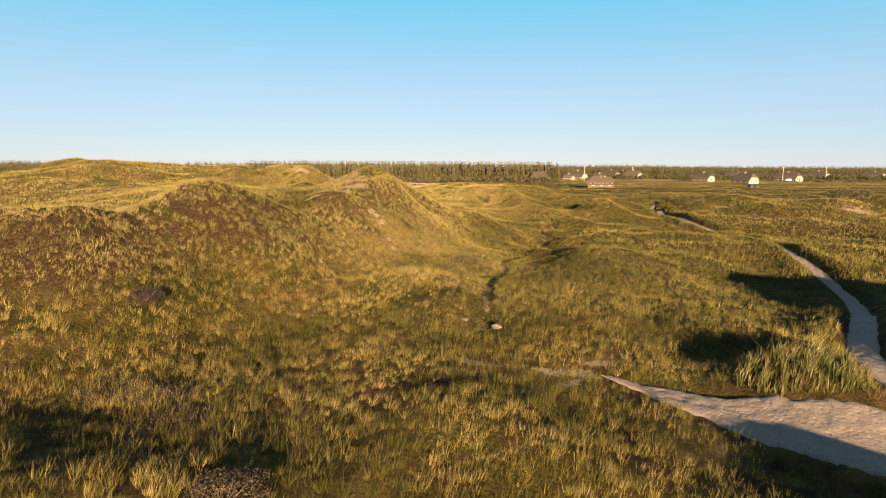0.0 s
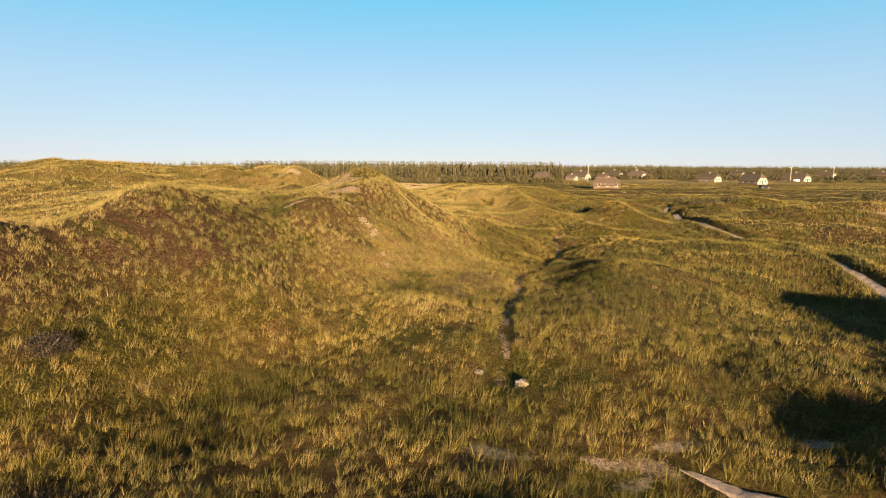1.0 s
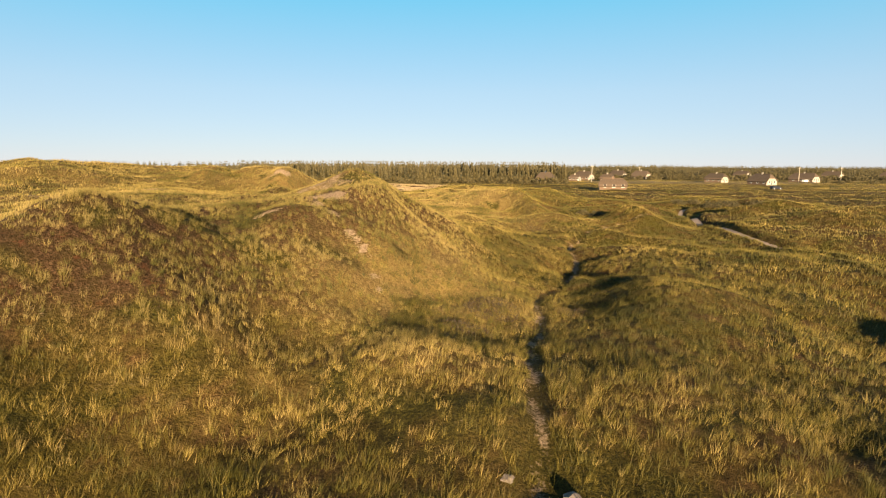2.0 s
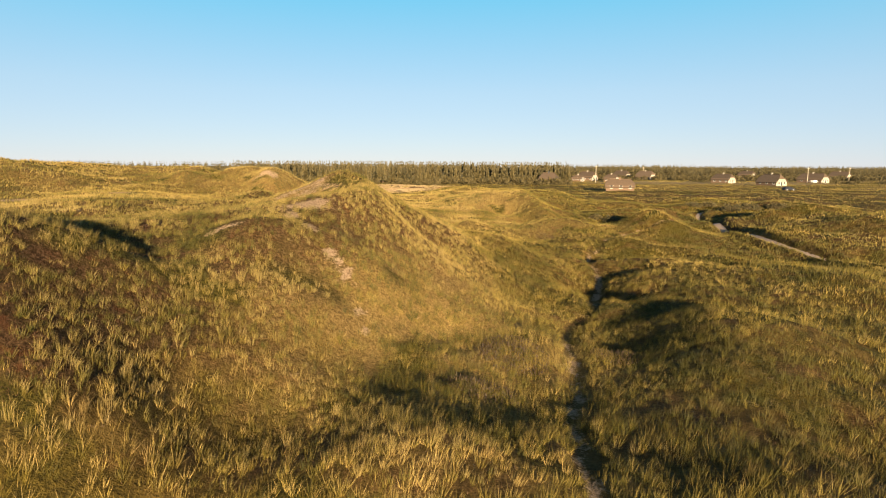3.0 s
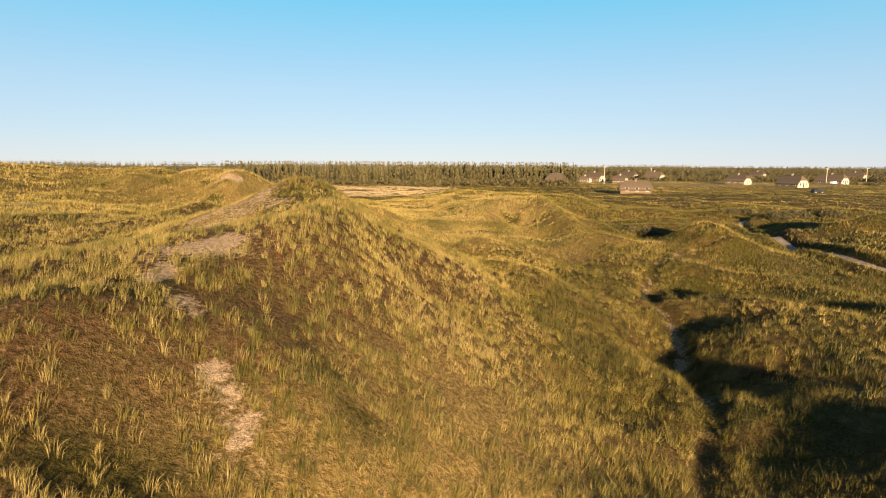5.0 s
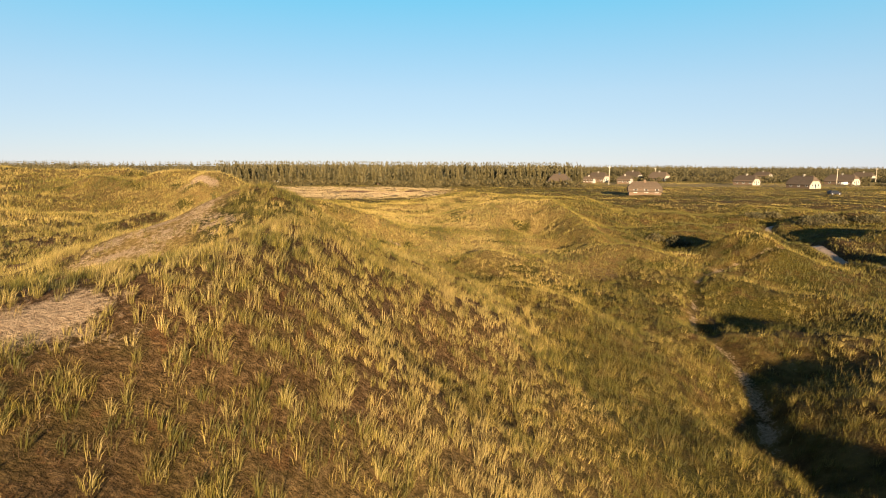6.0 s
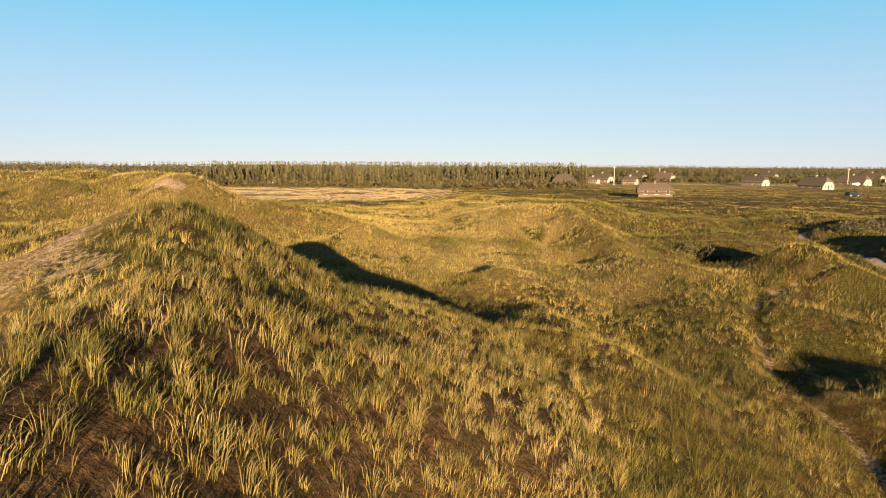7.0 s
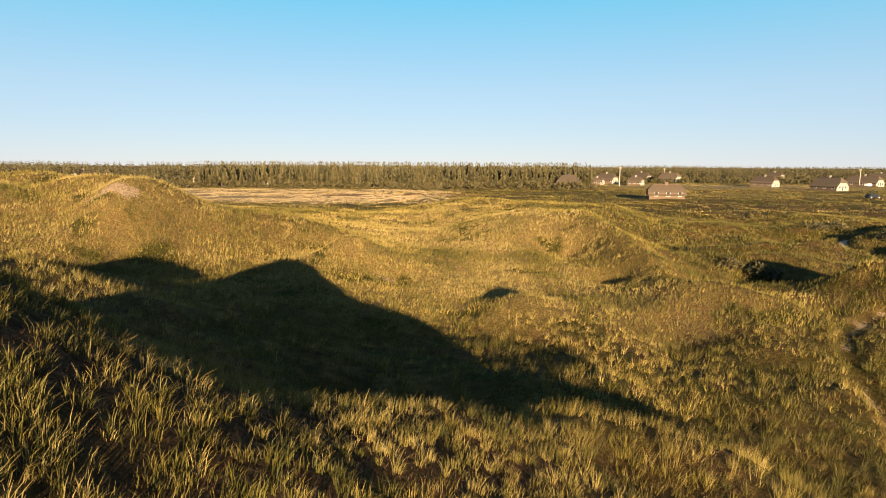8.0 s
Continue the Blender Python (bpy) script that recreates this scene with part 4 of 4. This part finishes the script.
# ---- conifers and shrub belts ----
def conifer_parts(seed, height, whorls, arms, wide):
    """Trunk and crown of a narrow plantation conifer, bare below."""
    r = np.random.RandomState(seed)
    tris = []
    for k in range(whorls):
        f = k / (whorls - 1)
        z = height * (0.24 + 0.76 * f)
        reach = wide * (1 - f ** 1.6) ** 0.8 * r.uniform(0.55, 1.25) + 0.2
        turn = r.uniform(0, 6.28)
        for a in range(arms):
            g = turn + a * 6.283 / arms + r.normal(0, 0.2)
            d, e = np.array([math.cos(g), math.sin(g), 0]), np.array([-math.sin(g), math.cos(g), 0])
            q = reach * r.uniform(0.6, 1.15)
            p0 = np.array([0, 0, z + 0.25])
            p1 = d * q + np.array([0, 0, z - 0.30 * q])
            up = np.array([0, 0, 0.42 + 0.3 * r.rand()])
            tris += [p0, d * q * 0.55 + e * q * 0.36 + np.array([0, 0, z - 0.1 * q]), p1, p0, p1, d * q * 0.55 - e * q * 0.36 + np.array([0, 0, z - 0.1 * q]),
                     d * q * 0.25 + np.array([0, 0, z - 0.35]), p1, d * q * 0.35 + np.array([0, 0, z]) + up]
    top = height
    tris += [np.array([-0.12, 0, top - 0.5]), np.array([0.12, 0, top - 0.5]), np.array([0, 0, top + 0.5])]
    v = np.array(tris)
    return v


def conifer(seed, height, wide):
    ob = tagged(new("conifer"), "slender dark green plantation conifer at the forest edge", "tree", "conifers along the forest edge")
    v = conifer_parts(seed, height, 15, 6, wide)
    crown = new("crown", quick_mesh("crown", v, np.arange(len(v)).reshape(-1, 3), NEEDLE))
    crown.parent = ob
    bm = bmesh.new()
    tube(bm, (0, 0, -0.3), (0.05, 0.03, height * 0.55), 0.15, 0.10, 7)
    tube(bm, (0.05, 0.03, height * 0.55), (0, 0, height * 0.98), 0.10, 0.02, 6)
    part("trunk", bm, BARK, ob)
    return ob


def place(ob, x, y, size, turn):
    return pose(x, y, spot(x, y), 0, 0, turn) @ Matrix.Diagonal((size, size, size, 1))


def forest():
    r = random.Random(31)
    kinds = [conifer(50 + k, h, w) for k, (h, w) in enumerate(((9.6, 1.9), (10.4, 2.2), (8.6, 1.8), (9.9, 1.6)))]
    spots = []
    for row in range(3):
        x = -112.0
        while x < 62:
            x += r.uniform(1.5, 3.2)
            y = 326 + 4 * row + r.uniform(-1.5, 1.5) + 0.02 * (x + 20) + 4 * math.sin(x * 0.06)
            spots.append((x, y, r.uniform(0.72, 1.08), r.uniform(0, 360)))
    used = set()
    for n, (x, y, s, turn) in enumerate(spots):
        k = n % 4
        if k not in used:
            used.add(k)
            kinds[k].location, kinds[k].scale, kinds[k].rotation_euler = (x, y, spot(x, y)), (s, s, s), (0, 0, radians(turn))
        else:
            ob = copy_thing(kinds[k], pose(x, y, spot(x, y), 0, 0, turn))
            ob.scale = (s, s, s)
    # the woods behind, too many to count
    rr = np.random.RandomState(8)
    far = [conifer_parts(90 + k, 10.0, 6, 3, 1.9) for k in range(3)]
    xs, ys, hs = [], [], []
    for n, x0, x1, y0, y1, h0, h1 in ((1000, -118, 66, 338, 380, 0.95, 1.14), (900, -420, -100, 430, 520, 0.9, 1.15), (800, -900, -380, 600, 700, 0.95, 1.3),
                                      (700, 56, 190, 470, 560, 0.75, 1.05), (900, 180, 560, 560, 720, 0.75, 1.0), (900, 300, 1500, 900, 1100, 0.8, 1.15), (900, -300, 400, 800, 900, 0.8, 1.0)):
        xs.append(rr.uniform(x0, x1, n)), ys.append(rr.uniform(y0, y1, n)), hs.append(rr.uniform(h0, h1, n))
    xs, ys, hs = np.concatenate(xs), np.concatenate(ys), np.concatenate(hs)
    zs = land(xs, ys)
    vs = []
    for k in range(3):
        m = np.arange(len(xs)) % 3 == k
        a = rr.uniform(0, 6.28, m.sum())
        c, s = np.cos(a)[:, None], np.sin(a)[:, None]
        v = far[k][None] * hs[m][:, None, None]
        wide = np.maximum(1, ys[m] / 500)[:, None]
        vs.append(np.stack([(v[..., 0] * c - v[..., 1] * s) * wide + xs[m][:, None], (v[..., 0] * s + v[..., 1] * c) * wide + ys[m][:, None], v[..., 2] + zs[m][:, None]], -1).reshape(-1, 3))
    v = np.concatenate(vs)
    tagged(new("far_woods", quick_mesh("far_woods", v, np.arange(len(v)).reshape(-1, 3), NEEDLE)), "dark conifer woods along the horizon", "forest", kind="stuff")
    # shrub belts among the houses and before the forest
    belt = [shrub_mesh("shrub_form", 2.2, 2.4, 130, 0.42, LEAF, 70 + k) for k in range(3)]
    forms = [np.array([q.co[:] for q in me.vertices]) for me in belt]
    for me in belt:
        bpy.data.meshes.remove(me)
    xs, ys, hs = [], [], []
    for n, x0, x1, y0, y1, h0, h1 in ((240, 95, 330, 405, 460, 0.9, 1.7), (160, 120, 420, 470, 560, 1.0, 1.8), (150, -118, 60, 316, 325, 0.6, 1.5), (110, -30, 60, 310, 324, 0.8, 1.8), (60, -160, -60, 305, 340, 0.5, 1.1),
                                      (120, -420, -130, 380, 440, 0.8, 1.5), (25, 215, 300, 330, 380, 0.6, 1.2), (10, -16, -4, 300, 306, 0.7, 1.1), (50, 76, 125, 395, 440, 0.7, 1.2)):
        xs.append(rr.uniform(x0, x1, n)), ys.append(rr.uniform(y0, y1, n)), hs.append(rr.uniform(h0, h1, n))
    xs, ys, hs = np.concatenate(xs), np.concatenate(ys), np.concatenate(hs)
    zs = land(xs, ys)
    vs = []
    for k in range(3):
        m = np.arange(len(xs)) % 3 == k
        v = forms[k][None] * hs[m][:, None, None]
        vs.append((v + np.stack([xs[m], ys[m], zs[m] - 0.1], 1)[:, None]).reshape(-1, 3))
    v = np.concatenate(vs)
    tagged(new("shrub_belt", quick_mesh("shrub_belt", v, np.arange(len(v)).reshape(-1, 3), LEAF)), "brownish green thickets round the far houses", "shrubs", kind="stuff")


forest()


# ---- houses ----
def hipped_roof(length, width, eave, ridge, over, thick, hip):
    """A thick thatched roof with half-hipped ends."""
    bm = bmesh.new()
    L, W = length / 2 + over, width / 2 + over
    low = eave - 0.25
    ring = [(-L, -W, low), (L, -W, low), (L, W, low), (-L, W, low)]
    mid = eave + (ridge - eave) * 0.45
    wm = W * 0.56
    mids = [(-L, -wm, mid), (L, -wm, mid), (L, wm, mid), (-L, wm, mid)]
    tops = [(-L + hip, 0, ridge), (L - hip, 0, ridge)]
    bot, md, tp = [bm.verts.new(p) for p in ring], [bm.verts.new(p) for p in mids], [bm.verts.new(p) for p in tops]
    for f in ((bot[0], bot[1], md[1], md[0]), (bot[2], bot[3], md[3], md[2]), (md[0], md[1], tp[1], tp[0]), (md[2], md[3], tp[0], tp[1]), (md[1], md[2], tp[1]), (md[3], md[0], tp[0])):
        bm.faces.new(f)
    bmesh.ops.recalc_face_normals(bm, faces=bm.faces)
    shell = bmesh.ops.solidify(bm, geom=list(bm.faces), thickness=thick)
    return bm


def house(x, y, length, width, eave, ridge, turn, wall_mat, roof_mat, label, windows=3):
    """A low thatched holiday house; its long side runs along its own x, the gable with windows looks along +x."""
    ob = tagged(new("house"), label, "house", "holiday houses on the plain")
    bm = bmesh.new()
    L, W = length / 2, width / 2
    g = eave + (ridge - eave) * 0.34
    prof = [(-W, -0.3), (W, -0.3), (W, eave), (W * 0.62, g), (-W * 0.62, g), (-W, eave)]
    a, b = [bm.verts.new((-L, p, q)) for p, q in prof], [bm.verts.new((L, p, q)) for p, q in prof]
    bm.faces.new(a), bm.faces.new(b[::-1])
    for i in range(6):
        bm.faces.new((a[i], a[(i + 1) % 6], b[(i + 1) % 6], b[i]))
    bmesh.ops.recalc_face_normals(bm, faces=bm.faces)
    part("wall", bm, BRICK if wall_mat is WHITEWASH else wall_mat, ob)
    bm = bmesh.new()
    a, b = [bm.verts.new((L - 0.1, p * 1.01, q)) for p, q in prof], [bm.verts.new((L + 0.025, p * 1.01, q)) for p, q in prof]
    bm.faces.new(a), bm.faces.new(b[::-1])
    for i in range(6):
        bm.faces.new((a[i], a[(i + 1) % 6], b[(i + 1) % 6], b[i]))
    bmesh.ops.recalc_face_normals(bm, faces=bm.faces)
    part("gable", bm, wall_mat, ob, "whitewashed gable" if wall_mat is WHITEWASH else "")
    roof = part("roof", hipped_roof(length, width, eave - 0.25, ridge, 0.4, 0.28, 1.5), roof_mat, ob)
    part("ridge_cap", block(-L + 1.2, -0.28, ridge - 0.08, L - 1.2, 0.28, ridge + 0.14, bevel=0.08), roof_mat, roof)
    part("chimney", block(-0.4, -0.35, ridge - 0.5, 0.35, 0.35, ridge + 0.75, bevel=0.05), wall_mat, ob)
    spots = [("x", p) for p in (-W * 0.5, 0.0, W * 0.5)] + [("-y", -L + (k + 0.6) * length / windows) for k in range(windows)]
    for n, (side, p) in enumerate(spots):
        door = n == 1
        z0, z1 = (0.1, 2.05) if door else (0.95, 2.0)
        if side == "x":
            pane = part("door" if door else "window", block(L - 0.05, p - 0.45, z0, L + 0.05, p + 0.45, z1), GLASS, ob)
            for q in (-0.48, 0.42):
                part("frame", block(L - 0.04, p + q, z0 - 0.06, L + 0.08, p + q + 0.06, z1 + 0.06), PAINT, pane)
            part("sill", block(L - 0.04, p - 0.5, z0 - 0.1, L + 0.1, p + 0.5, z0 - 0.03), PAINT, pane)
        else:
            pane = part("window", block(p - 0.5, -W - 0.03, 0.95, p + 0.5, -W + 0.05, 1.95), GLASS, ob)
            for q in (-0.53, 0.47):
                part("frame", block(p + q, -W - 0.06, 0.9, p + q + 0.06, -W + 0.04, 2.0), PAINT, pane)
            part("sill", block(p - 0.56, -W - 0.1, 0.84, p + 0.56, -W + 0.04, 0.91), PAINT, pane)
    ob.matrix_basis = pose(x, y, spot(x, y), 0, 0, turn)
    return ob


WHITE_LABEL = "low house with dark thatched roof and whitewashed gable"
house(158.5, 359.0, 11, 6.6, 2.3, 5.2, -60, WHITEWASH, THATCH, WHITE_LABEL)
house(161.0, 314.0, 12, 6.6, 2.2, 5.6, -72, WHITEWASH, THATCH, "house with dark thatched roof, white gable and white chimney")
house(218.0, 372.0, 15, 7.0, 2.3, 5.6, -66, WHITEWASH, THATCH, "long low house with brown thatched roof and white gable")
house(64.5, 243.0, 10, 6.0, 1.7, 4.3, -14, BRICK, THATCH, "brown wooden cottage with thatched roof, half hidden by the dune")
house(90.0, 398.0, 11, 6.6, 2.4, 5.6, -48, WHITEWASH, THATCH, WHITE_LABEL)
house(98.0, 372.0, 7, 5.2, 2.1, 4.4, -40, WHITEWASH, THATCH, "small white outbuilding with dark roof")
house(80.0, 380.0, 6, 5.0, 2.0, 3.8, -40, WHITEWASH, THATCH, "small white outbuilding with dark roof")
house(128.0, 452.0, 12, 6.6, 2.4, 6.0, -55, WHITEWASH, THATCH, WHITE_LABEL)
house(136.0, 424.0, 12, 6.8, 2.4, 6.0, -55, WHITEWASH, THATCH, WHITE_LABEL)
house(51.0, 318.0, 8, 6.4, 2.4, 5.8, -30, TARRED, THATCH, "black tarred wooden house at the edge of the forest")
house(-137.0, 395.0, 12, 7.0, 2.4, 5.4, -100, WHITEWASH, THATCH, WHITE_LABEL)
house(-84.0, 335.0, 7, 5.0, 2.1, 4.4, -60, WHITEWASH, THATCH, WHITE_LABEL)
house(-242.0, 455.0, 14, 7.0, 2.6, 6.0, -110, WHITEWASH, THATCH, WHITE_LABEL)
house(-372.0, 560.0, 14, 7.0, 2.6, 6.0, -110, WHITEWASH, THATCH, WHITE_LABEL)
house(300.0, 470.0, 13, 7.0, 2.6, 6.0, -60, WHITEWASH, THATCH, WHITE_LABEL)
house(255.0, 520.0, 12, 7.0, 2.6, 5.6, -60, WHITEWASH, THATCH, WHITE_LABEL)
house(345.0, 470.0, 12, 7.0, 2.6, 5.6, -60, WHITEWASH, THATCH, WHITE_LABEL)


# ---- poles, meter box, car ----
def utility_pole(x, y, tall):
    ob = tagged(new("utility_pole"), "weathered wooden utility pole with a short crossarm", "pole", "utility poles on the plain")
    bm = bmesh.new()
    tube(bm, (0, 0, -0.5), (0, 0, tall), 0.17, 0.12, 10)
    part("post", bm, POLE_WOOD, ob)
    part("crossarm", block(-0.75, -0.06, tall - 0.55, 0.75, 0.06, tall - 0.42, bevel=0.02), POLE_WOOD, ob)
    for q in (-0.65, 0.0, 0.65):
        bm = bmesh.new()
        tube(bm, (q, 0, tall - 0.42), (q, 0, tall - 0.22), 0.05, 0.035, 8)
        part("insulator", bm, PAINT, ob)
    ob.location = (x, y, spot(x, y))


for px, py, pt in ((211.9, 367.3, 9.0), (84.0, 354.0, 9.4), (281.0, 432.0, 9.0), (150.0, 470.0, 8.5), (345.0, 430.0, 9.0)):
    utility_pole(px, py, pt)

trailer = tagged(new("trailer"), "small white covered trailer parked beside a pole", "trailer")
part("body", block(-1.5, -0.9, 0.5, 1.5, 0.9, 1.7, bevel=0.15), PAINT, trailer)
part("drawbar", block(1.5, -0.05, 0.5, 2.6, 0.05, 0.6), STEEL, trailer)
for q in (-1, 1):
    bm = bmesh.new()
    tube(bm, (0, q * 0.92, 0.33), (0, q * 1.1, 0.33), 0.33, 0.33, 14)
    part("wheel", bm, RUBBER, trailer)
trailer.matrix_basis = pose(212.5, 362.0, spot(212.5, 362.0), 0, 0, 20)


def car(x, y, turn):
    ob = tagged(new("car"), "dark blue estate car parked on the grass track", "car")
    bm = bmesh.new()
    prof = [(-2.15, 0.35), (2.15, 0.35), (2.2, 0.75), (1.3, 0.95), (0.7, 1.42), (-1.5, 1.45), (-2.1, 0.95)]
    a, b = [bm.verts.new((p, -0.86, q)) for p, q in prof], [bm.verts.new((p, 0.86, q)) for p, q in prof]
    bm.faces.new(a[::-1]), bm.faces.new(b)
    for i in range(7):
        bm.faces.new((a[i], a[(i + 1) % 7], b[(i + 1) % 7], b[i]))
    bmesh.ops.recalc_face_normals(bm, faces=bm.faces)
    bmesh.ops.bevel(bm, geom=list(bm.edges), offset=0.08, segments=2, affect="EDGES")
    part("body", bm, CAR_PAINT, ob)
    for s in (-1, 1):
        part("side_window", block(-1.4, s * 0.87 - 0.01, 0.98, 0.7, s * 0.87 + 0.01, 1.32), GLASS, ob)
        for q in (-1.35, 1.35):
            bm = bmesh.new()
            tube(bm, (q, s * 0.72, 0.32), (q, s * 0.9, 0.32), 0.32, 0.32, 16)
            wheel = part("tyre", bm, RUBBER, ob)
            bm = bmesh.new()
            tube(bm, (q, s * 0.9, 0.32), (q, s * 0.92, 0.32), 0.19, 0.19, 12)
            part("rim", bm, STEEL, wheel)
    ob.matrix_basis = pose(x, y, spot(x, y), 0, 0, turn)


car(131.0, 248.0, 8)
